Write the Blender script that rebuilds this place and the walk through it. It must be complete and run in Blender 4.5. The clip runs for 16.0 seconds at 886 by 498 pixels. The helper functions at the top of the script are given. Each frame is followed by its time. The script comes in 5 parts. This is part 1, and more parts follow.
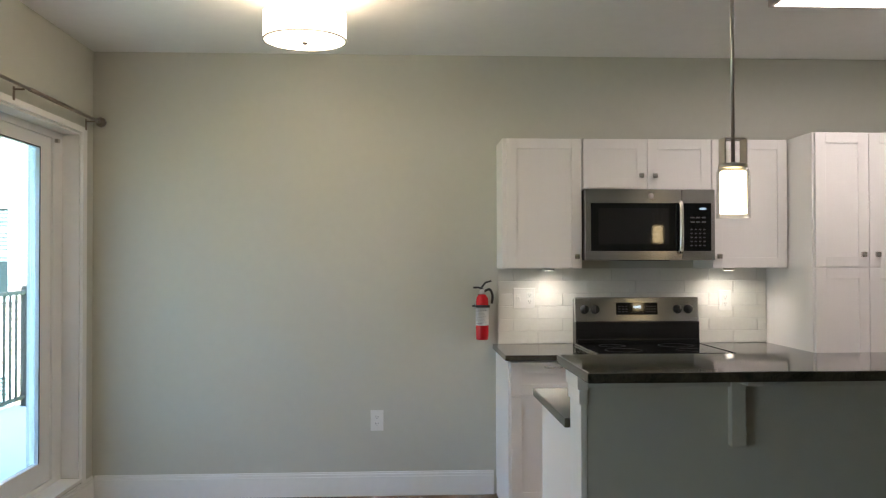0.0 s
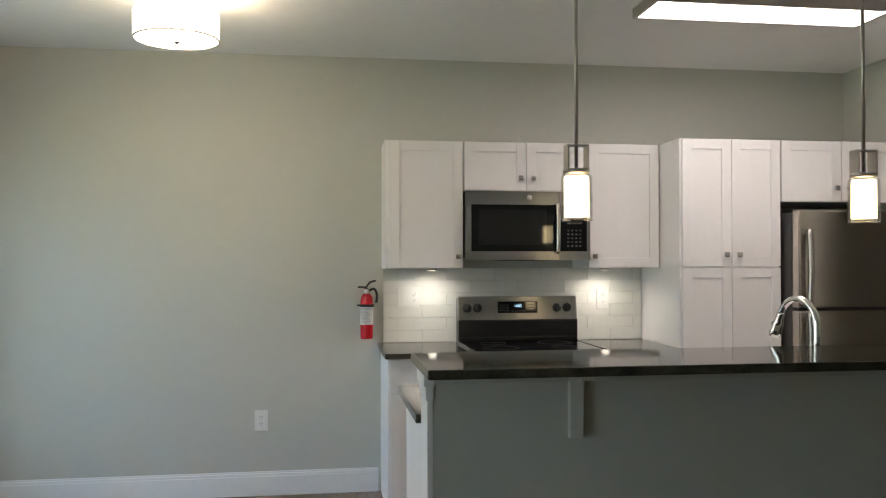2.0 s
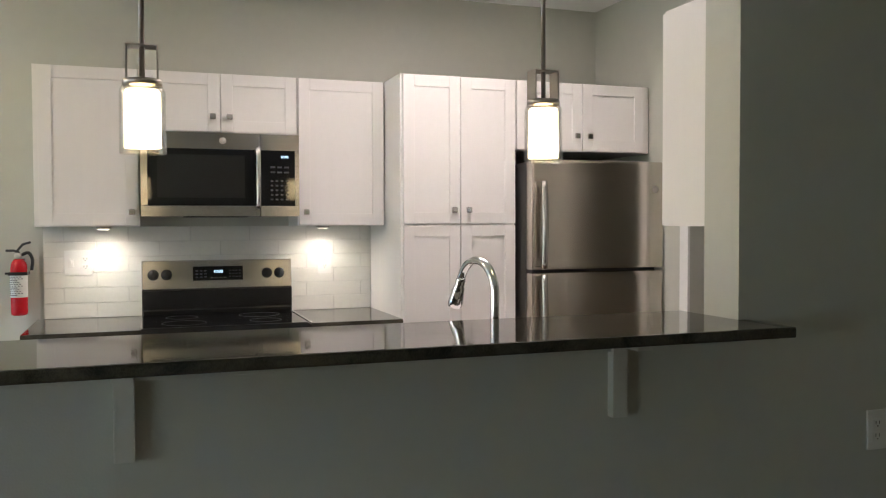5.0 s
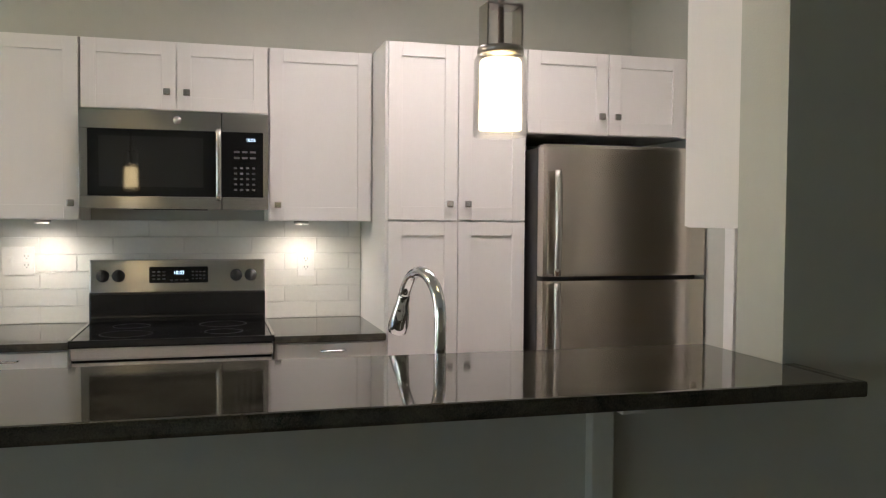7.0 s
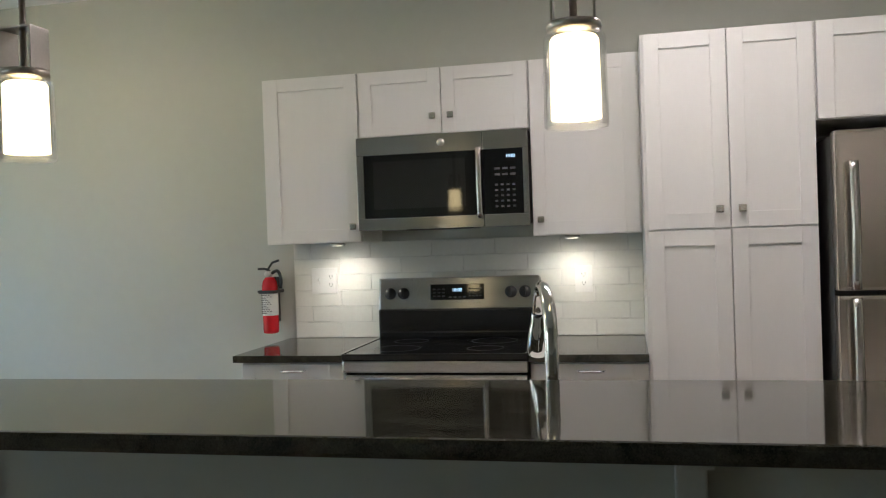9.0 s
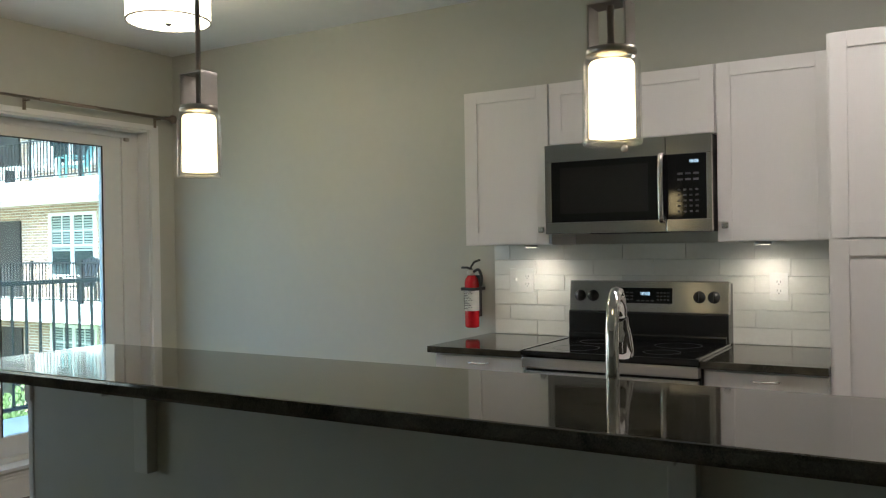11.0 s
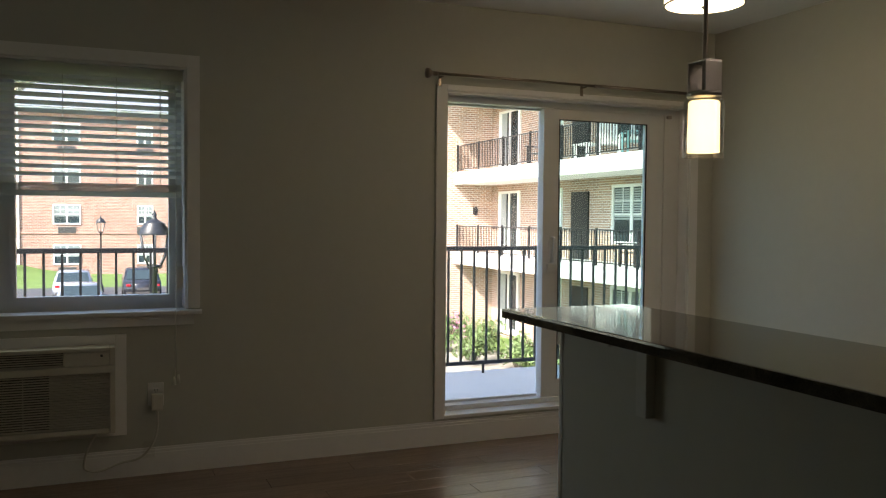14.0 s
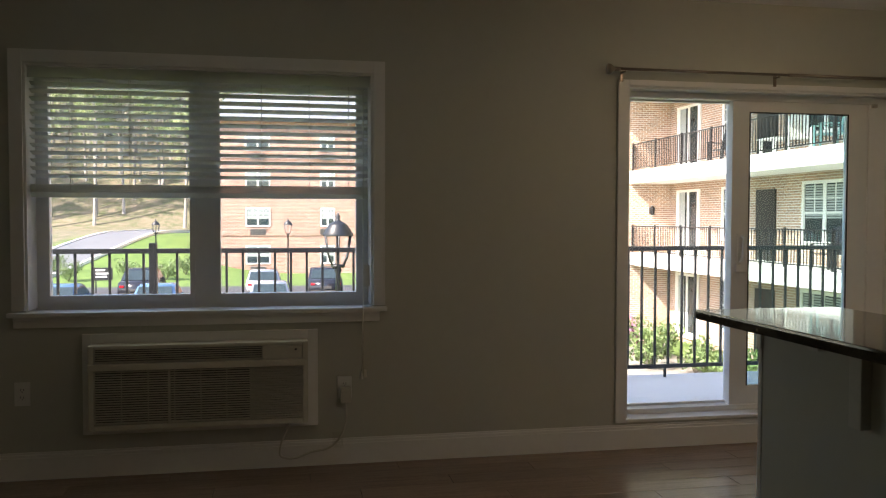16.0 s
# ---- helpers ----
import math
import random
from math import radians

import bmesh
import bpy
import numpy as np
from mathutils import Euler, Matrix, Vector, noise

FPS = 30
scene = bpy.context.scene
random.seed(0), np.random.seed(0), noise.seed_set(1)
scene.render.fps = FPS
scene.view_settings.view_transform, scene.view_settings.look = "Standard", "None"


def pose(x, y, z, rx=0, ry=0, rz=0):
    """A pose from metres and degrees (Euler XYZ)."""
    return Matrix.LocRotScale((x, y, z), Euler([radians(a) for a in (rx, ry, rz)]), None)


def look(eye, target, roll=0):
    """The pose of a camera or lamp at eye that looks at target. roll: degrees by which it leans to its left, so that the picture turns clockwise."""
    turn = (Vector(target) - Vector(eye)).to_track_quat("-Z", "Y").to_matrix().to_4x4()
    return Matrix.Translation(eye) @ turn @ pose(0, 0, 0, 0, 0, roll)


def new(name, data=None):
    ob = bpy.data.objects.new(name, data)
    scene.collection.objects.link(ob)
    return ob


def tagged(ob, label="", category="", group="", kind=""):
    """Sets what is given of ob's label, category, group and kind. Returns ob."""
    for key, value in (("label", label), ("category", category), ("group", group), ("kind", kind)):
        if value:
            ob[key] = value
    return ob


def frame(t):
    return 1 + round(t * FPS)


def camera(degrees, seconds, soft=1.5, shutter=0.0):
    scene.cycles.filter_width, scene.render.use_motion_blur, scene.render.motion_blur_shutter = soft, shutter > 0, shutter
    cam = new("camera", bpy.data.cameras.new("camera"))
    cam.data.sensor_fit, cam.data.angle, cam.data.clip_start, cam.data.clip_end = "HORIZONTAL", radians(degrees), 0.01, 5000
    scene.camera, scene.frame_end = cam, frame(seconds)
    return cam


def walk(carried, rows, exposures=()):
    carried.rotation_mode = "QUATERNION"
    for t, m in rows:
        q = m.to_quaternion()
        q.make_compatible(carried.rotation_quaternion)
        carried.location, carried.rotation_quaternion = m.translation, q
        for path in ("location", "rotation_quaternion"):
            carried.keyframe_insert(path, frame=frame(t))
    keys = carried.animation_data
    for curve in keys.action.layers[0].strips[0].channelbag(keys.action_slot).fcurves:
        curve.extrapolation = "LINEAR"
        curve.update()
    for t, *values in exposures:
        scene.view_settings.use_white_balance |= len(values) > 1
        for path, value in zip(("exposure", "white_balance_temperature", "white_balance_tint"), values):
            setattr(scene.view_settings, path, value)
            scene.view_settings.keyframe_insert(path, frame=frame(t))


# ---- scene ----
cam = camera(55.5, 16.0, soft=1.2)
PATH = [
    (0, (0.047, 0.024, 1.421), (0.148, 2.021, 1.45), -0.1),
    (0.5, (0.125, -0.04, 1.468), (0.345, 1.948, 1.476), -0.4),
    (1, (0.241, -0.059, 1.414), (0.514, 1.922, 1.451), -0.0),
    (1.5, (0.282, -0.068, 1.405), (0.562, 1.912, 1.442), -0.0),
    (2, (0.263, -0.066, 1.427), (0.55, 1.913, 1.453), -0.1),
    (2.5, (0.299, -0.069, 1.403), (0.61, 1.907, 1.435), -0.1),
    (3, (0.405, -0.04, 1.398), (0.779, 1.925, 1.398), 0.4),
    (3.5, (0.542, 0.097, 1.394), (1.015, 2.04, 1.37), 0.3),
    (4, (0.776, 0.264, 1.392), (1.417, 2.158, 1.33), -0.3),
    (4.5, (0.961, 0.406, 1.391), (1.631, 2.289, 1.33), -0.2),
    (7, (1.628, 1.099, 1.398), (2.155, 3.027, 1.323), 0.4),
    (7.5, (1.758, 1.228, 1.379), (2.111, 3.196, 1.372), -0.2),
    (8, (1.979, 1.304, 1.368), (2.017, 3.304, 1.381), 0.0),
    (8.5, (2.13, 1.274, 1.376), (1.903, 3.261, 1.358), -0.8),
    (11, (2.697, 1.209, 1.38), (1.668, 2.925, 1.372), -0.9),
    (11.5, (2.799, 1.181, 1.395), (1.586, 2.769, 1.325), 0.8),
    (12, (2.865, 1.181, 1.404), (1.485, 2.625, 1.308), 0.3),
    (12.5, (2.926, 1.213, 1.404), (1.354, 2.446, 1.313), 0.5),
    (13, (2.964, 1.197, 1.393), (1.246, 2.219, 1.312), 0.6),
    (13.5, (2.962, 1.195, 1.393), (1.166, 2.072, 1.322), 0.5),
    (14, (2.948, 1.175, 1.39), (1.1, 1.938, 1.317), 0.5),
    (14.5, (2.94, 1.152, 1.394), (1.033, 1.748, 1.312), 0.3),
    (15, (2.944, 1.142, 1.39), (1.003, 1.619, 1.301), 0.5),
    (15.5, (2.923, 1.144, 1.383), (0.967, 1.556, 1.306), 0.2),
    (16, (2.923, 1.133, 1.381), (0.96, 1.507, 1.308), 0.1),
]
EXPOSURES = [(0.0, 3.9, 5900, 17), (2.5, 3.95, 5750, 14), (4.0, 4.25, 5850, 16), (7.0, 4.05, 5850, 17), (8.5, 3.85, 5600, 13), (11.0, 3.5, 5750, 11), (12.0, 2.8, 5850, 9), (12.6, 2.35, 6100, 10), (14.0, 2.3, 6750, 15), (16.0, 2.4, 7000, 19)]
walk(cam, [(t, look(eye, target, roll)) for t, eye, target, roll in PATH], EXPOSURES)

# light of the place: sky and one sun from beyond the house
world = bpy.data.worlds.new("world")
scene.world = world
world.use_nodes = True
wn = world.node_tree
sky = wn.nodes.new("ShaderNodeTexSky")
sky.sky_type, sky.sun_disc = "NISHITA", False
SUN_DIR = Vector((0.50, -0.85, 0.90)).normalized()
sky.sun_elevation = math.asin(SUN_DIR.z)
sky.sun_rotation = math.atan2(SUN_DIR.x, SUN_DIR.y)
wn.links.new(sky.outputs[0], wn.nodes["Background"].inputs[0])
wn.nodes["Background"].inputs[1].default_value = 0.14
sun = new("sun", bpy.data.lights.new("sun", "SUN"))
sun.data.energy, sun.data.angle, sun.data.color = 3.0, radians(0.5), (1.0, 0.95, 0.87)
sun.matrix_world = look(SUN_DIR * 40, (0, 0, 0))

PENDANT_GLOW, DRUM_GLOW, PANEL_GLOW, PUCK_WATTS = 0.60, 1.0, 1.35, 0.5

# area lamps added in the window and balcony door to boost skylight indoors
for name, size_y, size_z, at, watts in (("window_skylight", 1.6, 0.62, (-1.76, 0.72, 1.2), 0.7), ("door_skylight", 1.45, 1.85, (-1.80, 3.95, 1.15), 0.35)):
    lamp = new(name, bpy.data.lights.new(name, "AREA"))
    lamp.data.shape, lamp.data.size, lamp.data.size_y = "RECTANGLE", size_y, size_z
    lamp.data.energy, lamp.data.color = watts, (0.88, 1.0, 0.84)
    lamp.matrix_world = look(at, (at[0] + 1, at[1], at[2]))


# ---- materials ----
def material(name, color, rough=0.5, metal=0.0, vary=0.0, scale=4.0, bump=0.0, bump_scale=60.0, stretch=(1, 1, 1), each=0.0, spec=0.5):
    """A painted, metal or mineral surface: colour varied at two scales, with fine relief."""
    m = bpy.data.materials.new(name)
    m.use_nodes = True
    n, l = m.node_tree.nodes, m.node_tree.links
    b = n["Principled BSDF"]
    b.inputs["Base Color"].default_value = (*color, 1)
    b.inputs["Roughness"].default_value = rough
    b.inputs["Metallic"].default_value = metal
    b.inputs["Specular IOR Level"].default_value = spec
    if vary or bump or each:
        tc, mp = n.new("ShaderNodeTexCoord"), n.new("ShaderNodeMapping")
        mp.inputs["Scale"].default_value = stretch
        l.new(tc.outputs["Object"], mp.inputs["Vector"])
    if vary or each:
        big, fine = n.new("ShaderNodeTexNoise"), n.new("ShaderNodeTexNoise")
        big.inputs["Scale"].default_value, fine.inputs["Scale"].default_value = scale, scale * 9
        big.inputs["Detail"].default_value = 5
        l.new(mp.outputs[0], big.inputs["Vector"]), l.new(mp.outputs[0], fine.inputs["Vector"])
        add = n.new("ShaderNodeMath")
        add.operation = "ADD"
        l.new(big.outputs["Fac"], add.inputs[0]), l.new(fine.outputs["Fac"], add.inputs[1])
        rng = n.new("ShaderNodeMapRange")
        rng.inputs["From Min"].default_value, rng.inputs["From Max"].default_value = 0.65, 1.35
        rng.inputs["To Min"].default_value, rng.inputs["To Max"].default_value = 1 - vary, 1 + vary
        l.new(add.outputs[0], rng.inputs["Value"])
        value = rng.outputs[0]
        if each:
            info = n.new("ShaderNodeObjectInfo")
            r2 = n.new("ShaderNodeMapRange")
            r2.inputs["To Min"].default_value, r2.inputs["To Max"].default_value = 1 - each, 1 + each
            l.new(info.outputs["Random"], r2.inputs["Value"])
            mul = n.new("ShaderNodeMath")
            mul.operation = "MULTIPLY"
            l.new(value, mul.inputs[0]), l.new(r2.outputs[0], mul.inputs[1])
            value = mul.outputs[0]
        hsv = n.new("ShaderNodeHueSaturation")
        hsv.inputs["Color"].default_value = (*color, 1)
        l.new(value, hsv.inputs["Value"])
        l.new(hsv.outputs[0], b.inputs["Base Color"])
        rr = n.new("ShaderNodeMapRange")
        rr.inputs["To Min"].default_value, rr.inputs["To Max"].default_value = max(0.02, rough * 0.85), min(1, rough * 1.2)
        l.new(big.outputs["Fac"], rr.inputs["Value"]), l.new(rr.outputs[0], b.inputs["Roughness"])
    if bump:
        bn, bp = n.new("ShaderNodeTexNoise"), n.new("ShaderNodeBump")
        bn.inputs["Scale"].default_value = bump_scale
        l.new(mp.outputs[0], bn.inputs["Vector"])
        bp.inputs["Strength"].default_value, bp.inputs["Distance"].default_value = bump, 0.002
        l.new(bn.outputs["Fac"], bp.inputs["Height"]), l.new(bp.outputs[0], b.inputs["Normal"])
    return m


def glow(name, color, strength):
    m = bpy.data.materials.new(name)
    m.use_nodes = True
    b = m.node_tree.nodes["Principled BSDF"]
    b.inputs["Base Color"].default_value = (0.85, 0.83, 0.78, 1)
    b.inputs["Roughness"].default_value = 0.5
    b.inputs["Emission Color"].default_value = (*color, 1)
    b.inputs["Emission Strength"].default_value = strength
    return m


def glass(name, color=(1, 1, 1), ior=1.45):
    m = bpy.data.materials.new(name)
    m.use_nodes = True
    b = m.node_tree.nodes["Principled BSDF"]
    b.inputs["Base Color"].default_value = (*color, 1)
    b.inputs["Roughness"].default_value = 0.0
    b.inputs["IOR"].default_value = ior
    b.inputs["Transmission Weight"].default_value = 1.0
    return m


def thin_glass(name):
    """Thin blown glass: clear, with gloss that grows towards the rim."""
    m = bpy.data.materials.new(name)
    m.use_nodes = True
    n, l = m.node_tree.nodes, m.node_tree.links
    clear, gloss, mix, fres = n.new("ShaderNodeBsdfTransparent"), n.new("ShaderNodeBsdfGlossy"), n.new("ShaderNodeMixShader"), n.new("ShaderNodeLayerWeight")
    clear.inputs["Color"].default_value = (0.97, 0.97, 0.96, 1)
    gloss.inputs["Roughness"].default_value = 0.03
    fres.inputs["Blend"].default_value = 0.12
    l.new(fres.outputs["Facing"], mix.inputs[0]), l.new(clear.outputs[0], mix.inputs[1]), l.new(gloss.outputs[0], mix.inputs[2])
    l.new(mix.outputs[0], n["Material Output"].inputs[0])
    return m


def brick_material(name, color, mortar, course=0.075, length=0.22, axis="x"):
    """Far brickwork: bricks and mortar in real size, for walls along x or along y."""
    m = bpy.data.materials.new(name)
    m.use_nodes = True
    n, l = m.node_tree.nodes, m.node_tree.links
    b = n["Principled BSDF"]
    b.inputs["Roughness"].default_value = 0.85
    tc, sep, com = n.new("ShaderNodeTexCoord"), n.new("ShaderNodeSeparateXYZ"), n.new("ShaderNodeCombineXYZ")
    l.new(tc.outputs["Object"], sep.inputs[0])
    l.new(sep.outputs[0 if axis == "x" else 1], com.inputs[0]), l.new(sep.outputs[2], com.inputs[1])
    br = n.new("ShaderNodeTexBrick")
    br.inputs["Scale"].default_value = 1.0
    br.inputs["Brick Width"].default_value, br.inputs["Row Height"].default_value = length, course
    br.inputs["Mortar Size"].default_value = 0.009
    br.inputs["Color1"].default_value = (*color, 1)
    br.inputs["Color2"].default_value = (*[c * 0.62 for c in color], 1)
    br.inputs["Mortar"].default_value = (*mortar, 1)
    l.new(com.outputs[0], br.inputs["Vector"])
    ns, mx = n.new("ShaderNodeTexNoise"), n.new("ShaderNodeHueSaturation")
    ns.inputs["Scale"].default_value = 0.8
    l.new(tc.outputs["Object"], ns.inputs["Vector"])
    rng = n.new("ShaderNodeMapRange")
    rng.inputs["To Min"].default_value, rng.inputs["To Max"].default_value = 0.75, 1.25
    l.new(ns.outputs["Fac"], rng.inputs["Value"]), l.new(rng.outputs[0], mx.inputs["Value"])
    l.new(br.outputs["Color"], mx.inputs["Color"]), l.new(mx.outputs[0], b.inputs["Base Color"])
    bp = n.new("ShaderNodeBump")
    bp.inputs["Strength"].default_value, bp.inputs["Distance"].default_value = 0.5, 0.006
    bp.invert = True
    l.new(br.outputs["Fac"], bp.inputs["Height"]), l.new(bp.outputs[0], b.inputs["Normal"])
    return m


def granite(name):
    """Dark polished stone: brown-black ground, light flecks and soft veins."""
    m = material(name, (0.03, 0.03, 0.03), 0.055, spec=0.5)
    n, l = m.node_tree.nodes, m.node_tree.links
    b = n["Principled BSDF"]
    tc = n.new("ShaderNodeTexCoord")
    vo, ns = n.new("ShaderNodeTexVoronoi"), n.new("ShaderNodeTexNoise")
    mp = n.new("ShaderNodeMapping")
    mp.inputs["Scale"].default_value = (1.0, 2.0, 1.0)
    l.new(tc.outputs["Object"], mp.inputs[0])
    vo.inputs["Scale"].default_value, ns.inputs["Scale"].default_value, ns.inputs["Detail"].default_value = 420, 7, 10
    ns.inputs["Roughness"].default_value, ns.inputs["Distortion"].default_value = 0.68, 0.8
    l.new(mp.outputs[0], vo.inputs["Vector"]), l.new(mp.outputs[0], ns.inputs["Vector"])
    mul = n.new("ShaderNodeMath")
    mul.operation = "MULTIPLY_ADD"
    l.new(vo.outputs["Color"], mul.inputs[0]), l.new(ns.outputs["Fac"], mul.inputs[2])
    mul.inputs[1].default_value = 0.14
    ramp = n.new("ShaderNodeValToRGB")
    ramp.color_ramp.elements[0].position, ramp.color_ramp.elements[0].color = 0.44, (0.018, 0.018, 0.015, 1)
    ramp.color_ramp.elements[1].position, ramp.color_ramp.elements[1].color = 0.80, (0.10, 0.088, 0.062, 1)
    l.new(mul.outputs[0], ramp.inputs[0]), l.new(ramp.outputs[0], b.inputs["Base Color"])
    return m


def leaf_material(name, color):
    m = material(name, color, 0.6, vary=0.35, scale=0.7)
    b = m.node_tree.nodes["Principled BSDF"]
    b.inputs["Transmission Weight"].default_value = 0.0
    return m


M_WALL = material("greige wall paint", (0.55, 0.548, 0.484), 0.62, vary=0.02, scale=2, bump=0.25, bump_scale=180)
M_CEIL = material("white ceiling paint", (0.84, 0.835, 0.82), 0.8, vary=0.02, scale=1.5, bump=0.3, bump_scale=120)
M_TRIM = material("white semi-gloss trim", (0.85, 0.84, 0.815), 0.35, vary=0.02, scale=3)
M_CAB = material("white cabinet paint", (0.85, 0.82, 0.79), 0.38, vary=0.012, scale=5, bump=0.05, bump_scale=40, stretch=(6, 6, 0.6))
M_VINYL = material("white vinyl frame", (0.80, 0.80, 0.79), 0.4, vary=0.02, scale=3)
M_STEEL = material("brushed stainless steel", (0.60, 0.59, 0.575), 0.21, 1.0, vary=0.015, scale=3, stretch=(0.3, 0.3, 12))
M_STEELV = material("brushed fridge steel", (0.62, 0.57, 0.505), 0.24, 1.0, vary=0.01, scale=2, stretch=(8, 8, 0.3))
for m, turned in ((M_STEEL, 0.25), (M_STEELV, 0.25)):
    m.node_tree.nodes["Principled BSDF"].inputs["Anisotropic"].default_value = 0.7
    m.node_tree.nodes["Principled BSDF"].inputs["Anisotropic Rotation"].default_value = turned
M_HANDLE = material("satin steel handle", (0.62, 0.60, 0.57), 0.24, 1.0)
M_NICKEL = material("brushed nickel", (0.54, 0.50, 0.46), 0.3, 1.0, vary=0.05, scale=20)
M_ROD = material("aged nickel rod", (0.30, 0.25, 0.205), 0.32, 1.0, vary=0.08, scale=20)
M_CHROME = material("polished chrome", (0.80, 0.80, 0.80), 0.06, 1.0)
M_BLACKGLASS = material("black appliance glass", (0.008, 0.008, 0.009), 0.05, vary=0.1, scale=3)
M_DOORGLASS = material("smoked oven glass", (0.02, 0.02, 0.019), 0.04, spec=0.7)
M_BLACK = material("black enamel", (0.012, 0.012, 0.012), 0.22, vary=0.15, scale=6)
M_BLACKPL = material("black plastic", (0.02, 0.02, 0.02), 0.4, vary=0.15, scale=30)
M_GREY = material("grey print", (0.09, 0.09, 0.09), 0.5)
M_DARKGREY = material("dark grey side panel", (0.07, 0.065, 0.06), 0.5, vary=0.1, scale=10)
M_GRANITE = granite("polished dark granite")
M_PLATE = material("white plastic plate", (0.78, 0.77, 0.74), 0.35, vary=0.02, scale=20)
M_SLOT = material("dark slot", (0.03, 0.03, 0.03), 0.6)
M_RED = material("red enamel", (0.55, 0.012, 0.02), 0.25, vary=0.05, scale=10)
M_LABEL = material("white paper label", (0.75, 0.74, 0.7), 0.6, vary=0.05, scale=30)
M_TILE = material("white glazed tile", (0.76, 0.75, 0.70), 0.14, vary=0.03, scale=6, each=0.025)
M_BRACKET = material("greige bracket paint", (0.62, 0.61, 0.55), 0.5, vary=0.03, scale=8)
M_GROUT = material("pale grey grout", (0.70, 0.69, 0.65), 0.85, vary=0.05, scale=40, bump=0.3, bump_scale=300)
M_WOOD = material("brown plank flooring", (0.215, 0.14, 0.098), 0.21, vary=0.28, scale=5, bump=0.03, bump_scale=60, stretch=(9, 0.8, 1), each=0.16, spec=0.7)
M_PTAC = material("cream plastic grille", (0.62, 0.59, 0.51), 0.45, vary=0.03, scale=8)
M_PTACDK = material("painted grille shade", (0.05, 0.047, 0.042), 0.8)
M_SLAT = material("white blind slat", (0.74, 0.74, 0.71), 0.45, vary=0.03, scale=6)
def translucent(m, share):
    """Lets light through a thin pale surface."""
    n, l = m.node_tree.nodes, m.node_tree.links
    t, mix = n.new("ShaderNodeBsdfTranslucent"), n.new("ShaderNodeMixShader")
    t.inputs["Color"].default_value = (0.88, 0.88, 0.82, 1)
    mix.inputs[0].default_value = share
    l.new(n["Principled BSDF"].outputs[0], mix.inputs[1]), l.new(t.outputs[0], mix.inputs[2])
    l.new(mix.outputs[0], n["Material Output"].inputs[0])


translucent(M_SLAT, 0.68)
M_CORD = material("pale cord", (0.62, 0.60, 0.54), 0.6, vary=0.05, scale=60)
M_GLASS = glass("clear window glass", (0.97, 0.99, 0.98), 1.3)
M_TINT = glass("faintly green glazing", (0.50, 0.65, 0.62), 1.3)
M_CLEAR = thin_glass("clear lamp glass")
M_PEND = glow("lit opal glass", (1.0, 0.74, 0.34), PENDANT_GLOW)
M_DRUM = glow("lit linen drum", (1.0, 0.77, 0.47), DRUM_GLOW)
M_DIFF = glow("lit drum diffuser", (1.0, 0.79, 0.50), DRUM_GLOW * 1.3)
M_PANEL = glow("lit ceiling panel", (1.0, 0.86, 0.72), PANEL_GLOW)
M_PUCK = glow("lit puck lens", (1.0, 0.85, 0.6), 0.9)
M_DIGIT = glow("blue-white digits", (0.55, 0.85, 1.0), 0.12)
M_BRICK_X = brick_material("orange brick along x", (0.47, 0.285, 0.19), (0.70, 0.65, 0.60))
M_BRICK_Y = brick_material("orange brick along y", (0.47, 0.285, 0.19), (0.70, 0.65, 0.60), axis="y")
M_BRICK_FAR = brick_material("red-orange brick along y", (0.39, 0.20, 0.14), (0.50, 0.43, 0.38), 0.11, 0.3, "y")
M_CONC = material("pale balcony concrete", (0.62, 0.61, 0.58), 0.8, vary=0.08, scale=2, bump=0.3, bump_scale=90)
M_FASCIA = material("white painted fascia", (0.80, 0.79, 0.76), 0.6, vary=0.04, scale=1)
M_IRON = material("black powder-coated metal", (0.015, 0.016, 0.018), 0.4, vary=0.1, scale=10)
M_ROOF = material("grey shingle roof", (0.16, 0.17, 0.19), 0.9, vary=0.15, scale=0.6)
M_OUTGLASS = material("dark window glass", (0.03, 0.045, 0.05), 0.05, vary=0.2, scale=0.5)
M_OUTBLIND = material("pale blind behind glass", (0.34, 0.38, 0.37), 0.5, vary=0.1, scale=1)
M_ASPHALT = material("asphalt", (0.055, 0.056, 0.06), 0.9, vary=0.15, scale=0.3, bump=0.3, bump_scale=20)
M_ROADWAY = material("worn pale asphalt", (0.13, 0.135, 0.145), 0.85, vary=0.12, scale=0.4, bump=0.3, bump_scale=20)
M_TYRE = material("tyre rubber", (0.012, 0.012, 0.012), 0.8)
M_BARK = material("grey bark", (0.27, 0.245, 0.21), 0.9, vary=0.3, scale=1.5, bump=0.5, bump_scale=12)
M_LEAF = leaf_material("fresh green leaf", (0.25, 0.31, 0.13))
M_SHRUB = leaf_material("shrub leaf", (0.12, 0.18, 0.06))
M_FLOWER = material("pink blossom", (0.5, 0.2, 0.35), 0.6, vary=0.2, scale=3)


